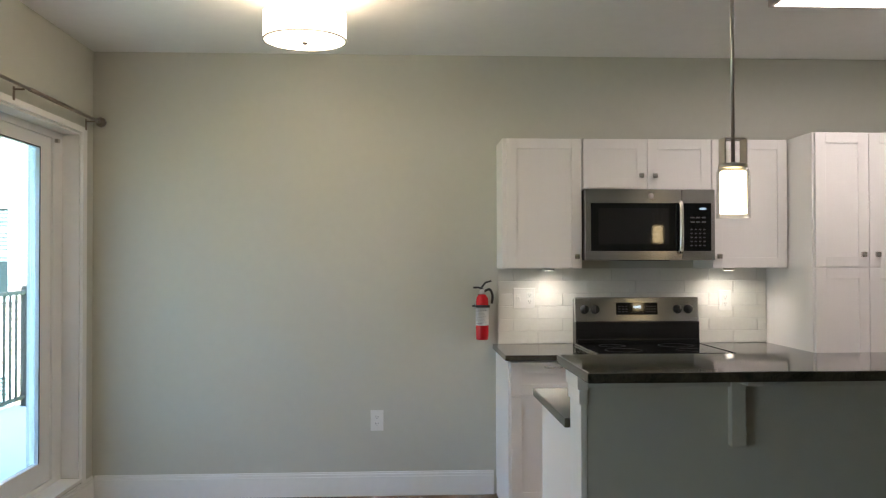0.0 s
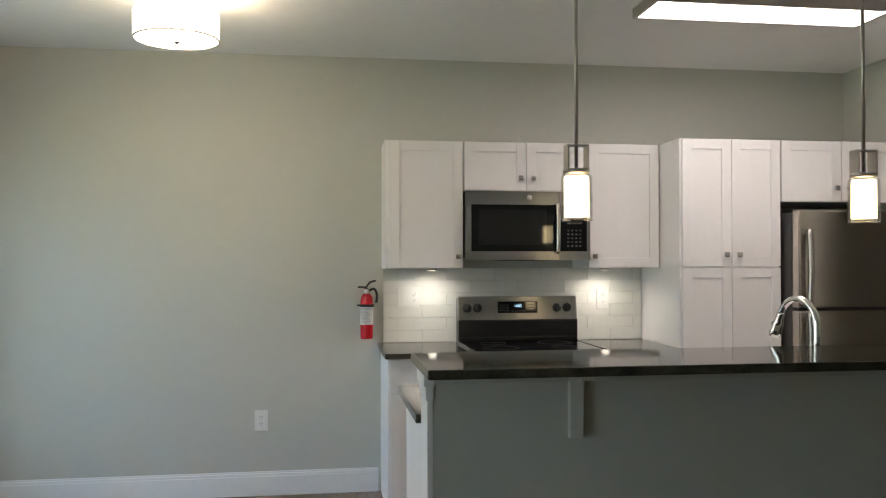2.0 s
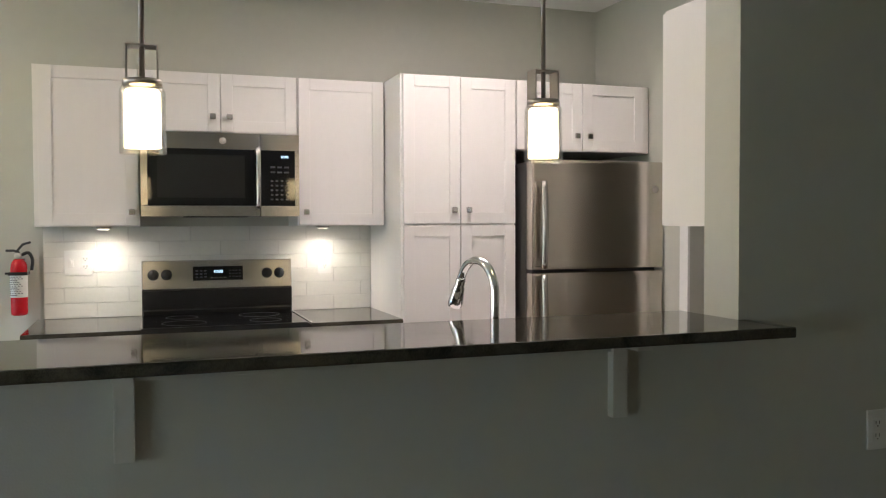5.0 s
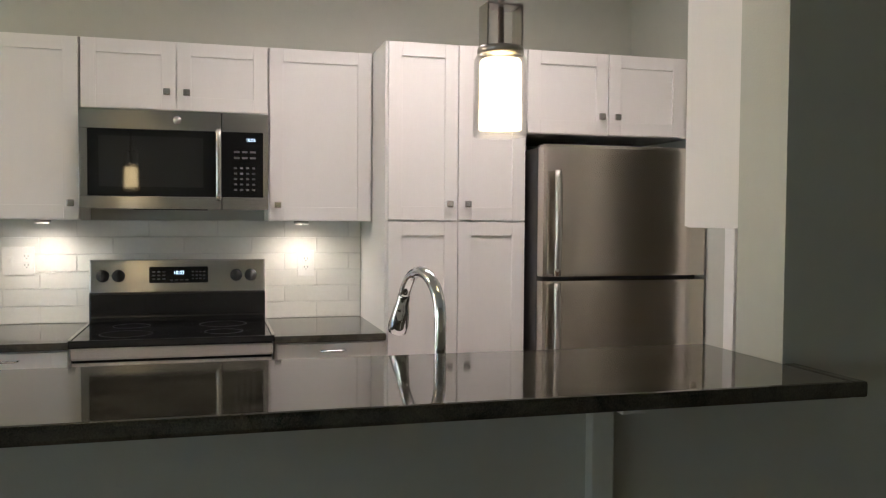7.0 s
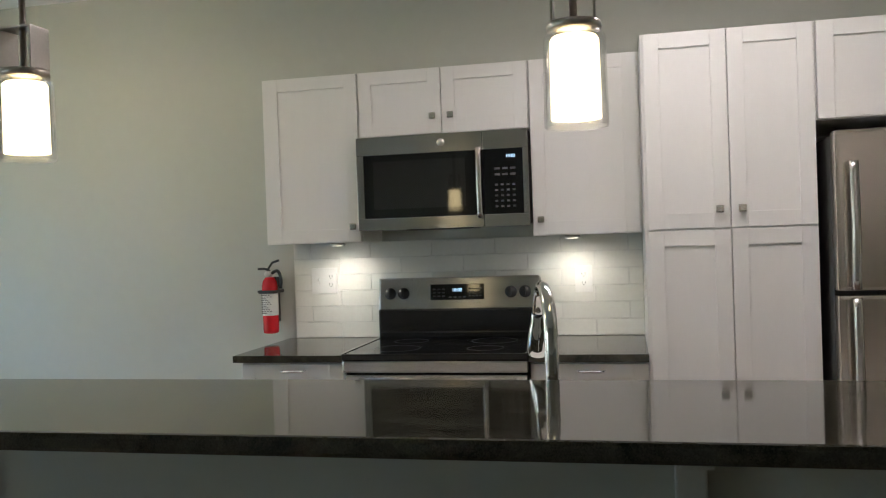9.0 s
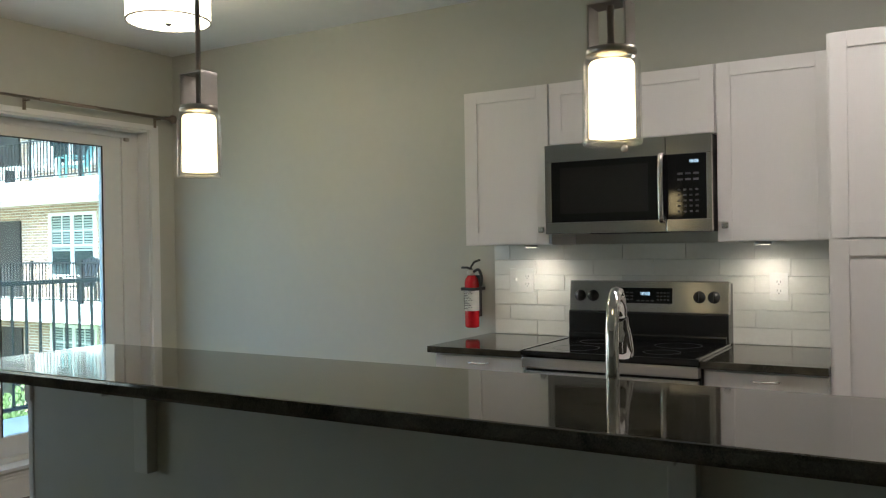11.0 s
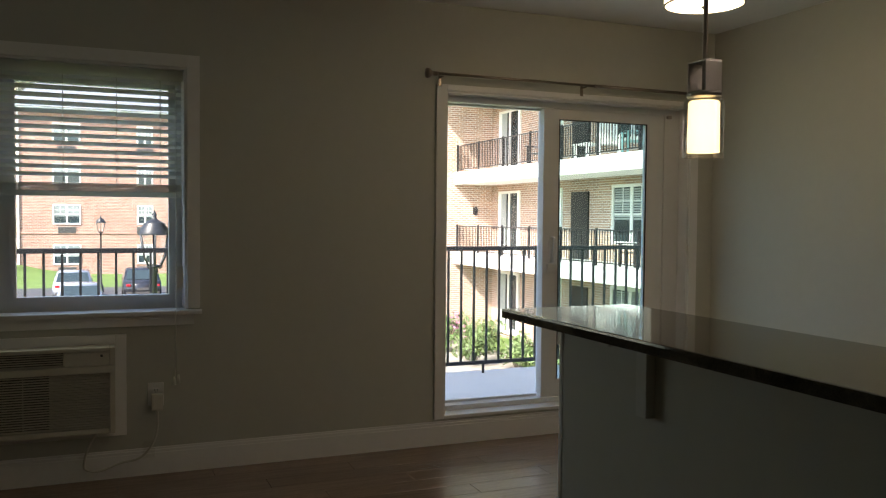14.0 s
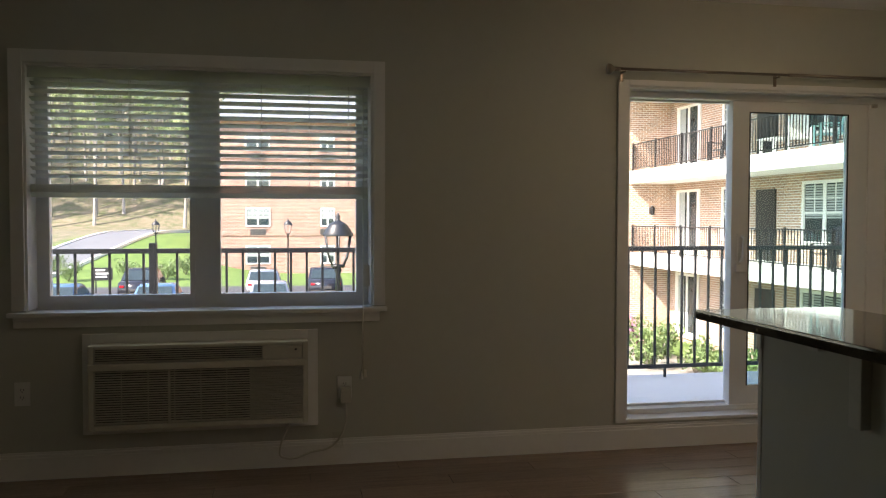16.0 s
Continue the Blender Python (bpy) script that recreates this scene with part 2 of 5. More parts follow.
# ---- mesh helpers ----
def box_into(bm, x0, x1, y0, y1, z0, z1, bevel=0.0, mat=0):
    r = bmesh.ops.create_cube(bm, size=1.0)
    for v in r["verts"]:
        v.co = Vector(((x0 + x1) / 2 + v.co.x * (x1 - x0), (y0 + y1) / 2 + v.co.y * (y1 - y0), (z0 + z1) / 2 + v.co.z * (z1 - z0)))
    faces = {f for v in r["verts"] for f in v.link_faces}
    for f in faces:
        f.material_index = mat
    if bevel > 0:
        edges = list({e for f in faces for e in f.edges})
        out = bmesh.ops.bevel(bm, geom=edges, offset=min(bevel, 0.45 * min(abs(x1 - x0), abs(y1 - y0), abs(z1 - z0))), segments=2, profile=0.7, affect="EDGES")
        for f in out["faces"]:
            f.material_index = mat


def frame_rows(x0, x1, ya, yb, za, zb, left, right, bottom, top):
    """Four butted members of an upright frame in a wall that runs along y."""
    return [(x0, x1, ya, ya + left, za, zb), (x0, x1, yb - right, yb, za, zb), (x0, x1, ya + left, yb - right, za, za + bottom), (x0, x1, ya + left, yb - right, zb - top, zb)]


def mesh_object(name, bm, mats, parent=None, smooth=False):
    me = bpy.data.meshes.new(name)
    bmesh.ops.recalc_face_normals(bm, faces=bm.faces[:])
    bm.to_mesh(me)
    bm.free()
    for m in (mats if isinstance(mats, (list, tuple)) else [mats]):
        me.materials.append(m)
    if smooth:
        for p in me.polygons:
            p.use_smooth = True
    ob = new(name, me)
    ob.parent = parent
    return ob


def box(name, x0, x1, y0, y1, z0, z1, mat, parent=None, bevel=0.0):
    bm = bmesh.new()
    box_into(bm, x0, x1, y0, y1, z0, z1, bevel)
    return mesh_object(name, bm, mat, parent)


def boxes(name, rows, mat, parent=None, bevel=0.0):
    bm = bmesh.new()
    for r in rows:
        box_into(bm, *r, bevel=bevel)
    return mesh_object(name, bm, mat, parent)


def lathe_into(bm, profile, centre=(0, 0, 0), turn=None, steps=28, mat=0):
    """A solid of revolution round z from (radius, height) pairs, turned and moved to its place."""
    turn = turn or Matrix.Identity(3)
    rings = []
    for r, h in profile:
        if r < 1e-5:
            rings.append([bm.verts.new(Vector(centre) + turn @ Vector((0, 0, h)))])
        else:
            rings.append([bm.verts.new(Vector(centre) + turn @ Vector((r * math.cos(2 * math.pi * i / steps), r * math.sin(2 * math.pi * i / steps), h))) for i in range(steps)])
    for a, b in zip(rings, rings[1:]):
        for i in range(steps):
            j = (i + 1) % steps
            pick = [a[i % len(a)], a[j % len(a)], b[j % len(b)], b[i % len(b)]]
            seen = []
            for v in pick:
                if v not in seen:
                    seen.append(v)
            if len(seen) > 2:
                f = bm.faces.new(seen)
                f.material_index = mat
                f.smooth = True


def lathe(name, profile, centre, mat, parent=None, turn=None, steps=28):
    bm = bmesh.new()
    lathe_into(bm, profile, centre, turn, steps)
    return mesh_object(name, bm, mat, parent)


def curve(points, per=6):
    """A smooth line through a few points."""
    p = [Vector(q) for q in points]
    p = [p[0] * 2 - p[1]] + p + [p[-1] * 2 - p[-2]]
    out = []
    for a, b, c, d in zip(p, p[1:], p[2:], p[3:]):
        for i in range(per):
            t = i / per
            out.append(0.5 * (2 * b + (c - a) * t + (2 * a - 5 * b + 4 * c - d) * t * t + (3 * b - a - 3 * c + d) * t ** 3))
    return out + [p[-2]]


def tube_into(bm, points, radius, steps=10, mat=0, taper=1.0):
    """A round bar along a line of points."""
    pts = [Vector(p) for p in points]
    rings = []
    for i, p in enumerate(pts):
        d = (pts[min(i + 1, len(pts) - 1)] - pts[max(i - 1, 0)]).normalized()
        side = d.cross(Vector((0, 0, 1)) if abs(d.z) < 0.9 else Vector((1, 0, 0))).normalized() if i == 0 else (side - d * side.dot(d)).normalized()
        up = d.cross(side)
        r = radius * (1 + (taper - 1) * i / max(1, len(pts) - 1))
        rings.append([bm.verts.new(p + r * (math.cos(2 * math.pi * k / steps) * side + math.sin(2 * math.pi * k / steps) * up)) for k in range(steps)])
    for a, b in zip(rings, rings[1:]):
        for k in range(steps):
            f = bm.faces.new((a[k], a[(k + 1) % steps], b[(k + 1) % steps], b[k]))
            f.material_index, f.smooth = mat, True
    for ring in (rings[0], rings[-1]):
        bm.faces.new(ring).material_index = mat


def tube(name, points, radius, mat, parent=None, steps=10):
    bm = bmesh.new()
    tube_into(bm, points, radius, steps)
    return mesh_object(name, bm, mat, parent)


def base(name, x, y, z):
    ob = new(name)
    ob.empty_display_size = 0.1
    ob.location = (x, y, z)
    return ob


def adopt(parent, *parts):
    """Hang parts, built in world places, on their thing."""
    for p in parts:
        p.parent = parent
        p.matrix_parent_inverse = Matrix.Translation(parent.location).inverted()


def words(name, text, size, m, mat, parent):
    """Real letters as a thin mesh, standing at the pose m."""
    cu = bpy.data.curves.new(name, "FONT")
    cu.body, cu.size, cu.align_x, cu.align_y, cu.extrude = text, size, "CENTER", "CENTER", 0.0004
    tmp = new(name + "_curve", cu)
    me = bpy.data.meshes.new_from_object(tmp.evaluated_get(bpy.context.evaluated_depsgraph_get()))
    bpy.data.objects.remove(tmp)
    me.transform(m)
    me.materials.clear()
    me.materials.append(mat)
    ob = new(name, me)
    adopt(parent, ob)
    return ob


def setting(ob, label):
    return tagged(ob, label=label, category=ob.name.split("_")[0], kind="structure")


FACING = Euler((radians(90), 0, 0)).to_matrix()      # turns z to -y


# ---- the rooms ----
XW, YB, ZC = -1.795, 5.17, 2.685            # window wall, kitchen back wall, ceiling
X_END, Y_END = 5.0, -1.9                    # living room's far sides; unseen south one drawn in to bounce light
YS0, YS1, XS = 2.56, 2.72, 2.745            # half wall and full wall between kitchen and living room
XR = 3.765                                  # kitchen's side wall

# window wall with its window, door and air-conditioner openings
WIN = (-0.187, 1.632, 0.872, 2.185)
DOOR = (3.145, 4.965, 0.165, 2.165)
setting(boxes("wall_west", [
    (XW - 0.3, XW, Y_END - 0.2, WIN[0], -0.2, ZC),
    (XW - 0.3, XW, WIN[0], WIN[1], -0.2, WIN[2]),
    (XW - 0.3, XW, WIN[0], WIN[1], WIN[3], ZC),
    (XW - 0.3, XW, WIN[1], DOOR[0], -0.2, ZC),
    (XW - 0.3, XW, DOOR[0], DOOR[1], -0.2, DOOR[2]),
    (XW - 0.3, XW, DOOR[0], DOOR[1], DOOR[3], ZC),
    (XW - 0.3, XW, DOOR[1], YB + 0.2, -0.2, ZC)], M_WALL), "greige painted wall with window and balcony door")
setting(box("wall_north", XW, X_END + 0.2, YB, YB + 0.2, -0.2, ZC, M_WALL), "greige painted wall behind the kitchen")
setting(box("wall_south", XW, X_END + 0.2, Y_END - 0.2, Y_END, -0.2, ZC, M_WALL), "unseen greige living room wall set near to bounce light")
setting(box("wall_east", X_END, X_END + 0.2, Y_END, YB, -0.2, ZC, M_WALL), "plain greige painted end wall")
setting(box("wall_partition", XS, X_END, YS0, YS1, 0, ZC, M_WALL), "greige painted wall between kitchen and living room")
setting(boxes("wall_side", [
    (XR, XR + 0.12, 4.2, YB, 0, ZC), (XR, XR + 0.12, YS1, 3.35, 0, ZC), (XR, XR + 0.12, 3.35, 4.2, 2.06, ZC)], M_WALL),
    "greige painted kitchen side wall with a doorway")
setting(boxes("trim_doorway", [
    (XR - 0.015, XR, 4.2, 4.27, 0, 2.13), (XR - 0.015, XR, 3.28, 3.35, 0, 2.13), (XR - 0.015, XR, 3.35, 4.2, 2.06, 2.13)], M_TRIM, bevel=0.003),
    "cream painted casing round the laundry doorway")
setting(box("ceiling", XW - 0.3, X_END + 0.2, Y_END - 0.2, YB + 0.2, ZC, ZC + 0.25, M_CEIL), "smooth white painted ceiling")


def skirting(name, rows):
    """Baseboard with a plain board and a moulded cap; rows of (x0, x1, y0, y1), thin across."""
    bm = bmesh.new()
    for x0, x1, y0, y1, nx, ny in rows:
        for z0, z1, t in ((0, 0.118, 0.016), (0.118, 0.134, 0.012), (0.134, 0.146, 0.007)):
            bx0, bx1, by0, by1 = x0, x1, y0, y1
            if nx:
                bx0, bx1 = (x0, x0 + t) if nx > 0 else (x1 - t, x1)
            else:
                by0, by1 = (y0, y0 + t) if ny > 0 else (y1 - t, y1)
            box_into(bm, bx0, bx1, by0, by1, z0, z1, 0.003)
    return setting(mesh_object(name, bm, M_TRIM), "white painted baseboard with a moulded cap")


skirting("baseboard_west", [(XW, XW, Y_END, YB, 1, 0)])
skirting("baseboard_north", [(XW + 0.017, 0.615, YB, YB, 0, -1)])
skirting("baseboard_south", [(XW + 0.017, X_END, Y_END, Y_END, 0, 1)])
skirting("baseboard_partition", [(XS, X_END, YS0, YS0, 0, -1)])


# ---- window, blind, balcony door ----
def window():
    y0, y1, z0, z1 = WIN
    w = base("window_1", XW, (y0 + y1) / 2, z0)
    xf = XW - 0.17
    adopt(w,
          boxes("casing", [(XW, XW + 0.018, y0 - 0.067, y0, z0 + 0.02, z1 + 0.067), (XW, XW + 0.018, y1, y1 + 0.067, z0 + 0.02, z1 + 0.067),
                           (XW, XW + 0.018, y0, y1, z1, z1 + 0.067)], M_TRIM, bevel=0.004),
          box("sill", XW - 0.1, XW + 0.045, y0 - 0.085, y1 + 0.075, z0 - 0.012, z0 + 0.012, M_TRIM, bevel=0.006),
          boxes("apron", [(XW, XW + 0.016, y0 - 0.06, y1 + 0.035, 0.803, z0 - 0.012), (XW + 0.016, XW + 0.022, y0 - 0.06, y1 + 0.035, 0.84, z0 - 0.012)], M_TRIM, bevel=0.003),
          boxes("jamb", [(xf, XW, y0, y0 + 0.012, z0 + 0.02, z1), (xf, XW, y1 - 0.012, y1, z0 + 0.02, z1), (xf, XW, y0 + 0.012, y1 - 0.012, z1 - 0.012, z1)], M_TRIM),
          boxes("frame", frame_rows(xf - 0.06, xf, y0 + 0.001, y1 - 0.001, z0 + 0.001, z1 - 0.001, 0.06, 0.06, 0.045, 0.06)
                + [(xf - 0.06, xf, 0.643, 0.772, z0 + 0.046, z1 - 0.061)], M_VINYL))
    for a, b in ((-0.135, 0.653), (0.762, 1.58)):
        adopt(w, boxes("sash", frame_rows(xf - 0.045, xf + 0.012, a, b, z0 + 0.04, z1 - 0.05, 0.028, 0.028, 0.042, 0.05), M_VINYL))
        pane = box("pane", xf - 0.024, xf - 0.018, a + 0.02, b - 0.02, z0 + 0.07, z1 - 0.08, M_GLASS)
        pane.visible_shadow = False
        adopt(w, pane)
    tagged(w, "white double window with painted casing and sill", "window", kind="structure")


def blind():
    y0, y1 = WIN[0] + 0.02, WIN[1] - 0.022
    b = base("window_blind", XW - 0.06, (y0 + y1) / 2, 1.505)
    adopt(b, box("valance", XW - 0.03, XW - 0.018, y0 - 0.004, y1 + 0.004, 2.112, 2.168, M_SLAT, bevel=0.004),
          box("headrail", XW - 0.09, XW - 0.032, y0, y1, 2.132, 2.172, M_SLAT),
          box("bottom_rail", XW - 0.088, XW - 0.036, y0, y1, 1.488, 1.515, M_SLAT, bevel=0.005))
    bm = bmesh.new()
    for i in range(7):
        box_into(bm, XW - 0.088, XW - 0.036, y0, y1, 1.516 + i * 0.0062, 1.520 + i * 0.0062)
    adopt(b, mesh_object("stacked_slats", bm, M_SLAT))
    bm = bmesh.new()
    box_into(bm, -0.026, 0.026, y0, y1, -0.0017, 0.0017)
    slat = mesh_object("slat", bm, M_SLAT)
    me = slat.data
    tilt = radians(-17)
    for i in range(13):
        s = slat if i == 0 else new("slat", me)
        s.location, s.rotation_euler = (XW - 0.062, 0, 1.602 + i * 0.0405), (0, tilt, 0)
        adopt(b, s)
    for y in (0.03, 0.33, 1.02, 1.28, 1.50):
        adopt(b, boxes("ladder_cord", [(XW - 0.09, XW - 0.0885, y, y + 0.003, 1.52, 2.12), (XW - 0.036, XW - 0.0345, y, y + 0.003, 1.52, 2.12)], M_CORD))
    adopt(b, tube("pull_cord", [(XW - 0.022, 1.578, 2.1), (XW - 0.01, 1.578, 1.4), (XW + 0.06, 1.57, 0.9), (XW + 0.055, 1.565, 0.53)], 0.003, M_SLAT, steps=6))
    bm = bmesh.new()
    lathe_into(bm, [(0.0, 0.53), (0.006, 0.528), (0.011, 0.485), (0.0, 0.484)], (XW + 0.055, 1.560, 0), steps=10)
    lathe_into(bm, [(0.0, 0.53), (0.006, 0.528), (0.011, 0.485), (0.0, 0.484)], (XW + 0.055, 1.582, 0.01), steps=10)
    adopt(b, mesh_object("cord_tassel", bm, M_SLAT))
    adopt(b, box("cord_tag", XW + 0.02, XW + 0.023, 1.575, 1.61, 1.0, 1.12, M_LABEL))
    tagged(b, "half-raised white faux-wood slat blind in the window", "blind")


def balcony_door():
    y0, y1, z0, z1 = DOOR
    d = base("door_1", XW, (y0 + y1) / 2, z0)
    xf = XW - 0.095
    adopt(d,
          boxes("casing", [(XW, XW + 0.018, y0 - 0.067, y0, z0 - 0.005, z1 + 0.035), (XW, XW + 0.018, y1, y1 + 0.065, 0.146, z1 + 0.035),
                           (XW, XW + 0.018, y0, y1, z1, z1 + 0.035)], M_TRIM, bevel=0.004),
          box("threshold", XW - 0.14, XW + 0.02, y0, y1, z0 - 0.004, z0 + 0.016, M_TRIM, bevel=0.005),
          boxes("jamb", [(xf, XW, y0, y0 + 0.012, z0 + 0.02, z1), (xf, XW, y1 - 0.012, y1, z0 + 0.02, z1), (xf, XW, y0 + 0.012, y1 - 0.012, z1 - 0.012, z1)], M_TRIM),
          boxes("frame", frame_rows(xf - 0.13, xf - 0.001, y0 + 0.001, y1 - 0.001, z0 + 0.018, z1 - 0.001, 0.028, y1 - 4.83, 0.03, 0.05), M_VINYL))
    # fixed leaf on the outer track
    xa = xf - 0.10
    adopt(d, boxes("fixed_leaf", frame_rows(xa - 0.02, xa + 0.02, y0 + 0.01, 3.96, z0 + 0.03, z1 - 0.03, 0.025, 0.06, 0.032, 0.03), M_VINYL))
    p = box("pane", xa - 0.003, xa + 0.003, y0 + 0.03, 3.91, z0 + 0.055, z1 - 0.05, M_GLASS)
    p.visible_shadow = False
    # sliding leaf on the inner track
    xb = xf - 0.04
    s = boxes("sliding_leaf", [(xb - 0.02, xb + 0.025, 3.885, 4.0, z0 + 0.03, z1 - 0.045), (xb - 0.02, xb + 0.025, 4.69, 4.835, z0 + 0.03, z1 - 0.045),
                               (xb - 0.02, xb + 0.025, 4.0, 4.69, z0 + 0.03, 0.33), (xb - 0.02, xb + 0.025, 4.0, 4.69, 2.045, z1 - 0.045)], M_VINYL)
    q = box("pane", xb - 0.004, xb + 0.004, 3.99, 4.7, 0.32, 2.055, M_TINT)
    q.visible_shadow = False
    g = boxes("gasket", [(xb + 0.0255, xb + 0.0275, 4.682, 4.692, 0.33, 2.045), (xb + 0.0255, xb + 0.0275, 3.998, 4.006, 0.33, 2.045),
                         (xb + 0.0255, xb + 0.0275, 4.0, 4.69, 2.039, 2.047)], M_BLACKPL)
    bm = bmesh.new()
    tube_into(bm, [(xb + 0.02, 3.955, 1.27), (xb + 0.06, 3.955, 1.265), (xb + 0.066, 3.95, 1.2), (xb + 0.055, 3.945, 1.12), (xb + 0.02, 3.945, 1.11)], 0.011, 10)
    box_into(bm, xb + 0.024, xb + 0.032, 3.925, 3.965, 1.09, 1.29, 0.004)
    box_into(bm, xb + 0.03, xb + 0.05, 3.91, 3.985, 1.045, 1.1, 0.012)
    adopt(d, p, s, q, g, mesh_object("handle", bm, M_VINYL))
    adopt(d, box("latch_block", xf, xf + 0.02, 4.84, 4.872, 2.09, 2.112, M_NICKEL, bevel=0.003))
    tagged(d, "closed white sliding balcony door with clear glass", "door", kind="structure")


window()
blind()
balcony_door()

# curtain rod
rod = base("curtain_rod", XW + 0.065, 4.09, 2.25)
bm = bmesh.new()
tube_into(bm, [(XW + 0.065, 3.06, 2.252), (XW + 0.065, 4.15, 2.25)], 0.0085, 14)
tube_into(bm, [(XW + 0.065, 4.15, 2.25), (XW + 0.065, 5.05, 2.248)], 0.0105, 14)
adopt(rod, mesh_object("pole", bm, M_ROD))
ball = [(0.0, 0.0), (0.012, 0.0), (0.014, 0.012), (0.011, 0.014), (0.016, 0.026), (0.011, 0.03), (0.017, 0.04), (0.030, 0.056), (0.031, 0.074), (0.012, 0.078), (0.0, 0.079)]
for y, a in ((3.065, 90), (5.045, -90)):
    adopt(rod, lathe("finial", ball, (XW + 0.065, y, 2.25), M_ROD, turn=Euler((radians(a), 0, 0)).to_matrix(), steps=8))
for y in (3.095, 4.085, 5.0):
    adopt(rod, boxes("bracket", [(XW + 0.0185, XW + 0.023, y - 0.01, y + 0.01, 2.185, 2.25), (XW + 0.018, XW + 0.07, y - 0.006, y + 0.006, 2.232, 2.2405)], M_ROD, bevel=0.002))
tagged(rod, "brushed nickel curtain rod with turned finials over the balcony door", "curtain rod")


# ---- wall plates ----
def wall_plate(kind, m, wide=0.078, high=0.125, duplex=1, switch=False):
    """A cover plate facing -y in its own space, with its sockets or switch."""
    o = base(kind, 0, 0, 0)
    adopt(o, box("plate", -wide / 2, wide / 2, -0.006, 0, -high / 2, high / 2, M_PLATE, bevel=0.003))
    for k in range(duplex):
        cx = (wide / 4 if switch else 0)
        for z in (-0.02, 0.02):
            adopt(o, box("socket", cx - 0.017, cx + 0.017, -0.008, -0.005, z - 0.014, z + 0.014, M_PLATE, bevel=0.004))
            for a in (-0.007, 0.007):
                adopt(o, box("slot", cx + a - 0.0012, cx + a + 0.0012, -0.0085, -0.0078, z - 0.002, z + 0.008, M_SLOT))
            adopt(o, box("earth_slot", cx - 0.0025, cx + 0.0025, -0.0085, -0.0078, z - 0.010, z - 0.006, M_SLOT))
    if switch:
        adopt(o, boxes("switch_toggle", [(-wide / 4 - 0.005, -wide / 4 + 0.005, -0.016, -0.005, -0.004, 0.014), (-wide / 4 - 0.012, -wide / 4 + 0.012, -0.0075, -0.005, -0.022, 0.022)], M_PLATE, bevel=0.002))
    o.matrix_basis = m
    return o


TURN_W = 90     # a plate on the window wall faces +x
tagged(wall_plate("wall_outlet", pose(-0.096, YB, 0.455)), "white duplex outlet on the greige wall", "outlet", "wall outlets")
tagged(wall_plate("wall_outlet", pose(XW, -0.21, 0.456, 0, 0, TURN_W)), "white duplex outlet under the window", "outlet", "wall outlets")
tagged(wall_plate("wall_outlet", pose(3.27, YS0, 0.74)), "white outlet plate on the partition wall", "outlet", "wall outlets")
tagged(wall_plate("wall_outlet", pose(2.056, YB - 0.012, 1.175)), "white duplex outlet on the tiled backsplash", "outlet", "wall outlets")
tagged(wall_plate("switch_plate", pose(0.803, YB - 0.012, 1.193), wide=0.133, switch=True), "white double plate with switch and outlet on tile", "switch plate")
tagged(wall_plate("wall_outlet", pose(XW, 1.47, 0.432, 0, 0, TURN_W), wide=0.082), "white outlet with a plugged-in cord adapter", "outlet", "wall outlets")


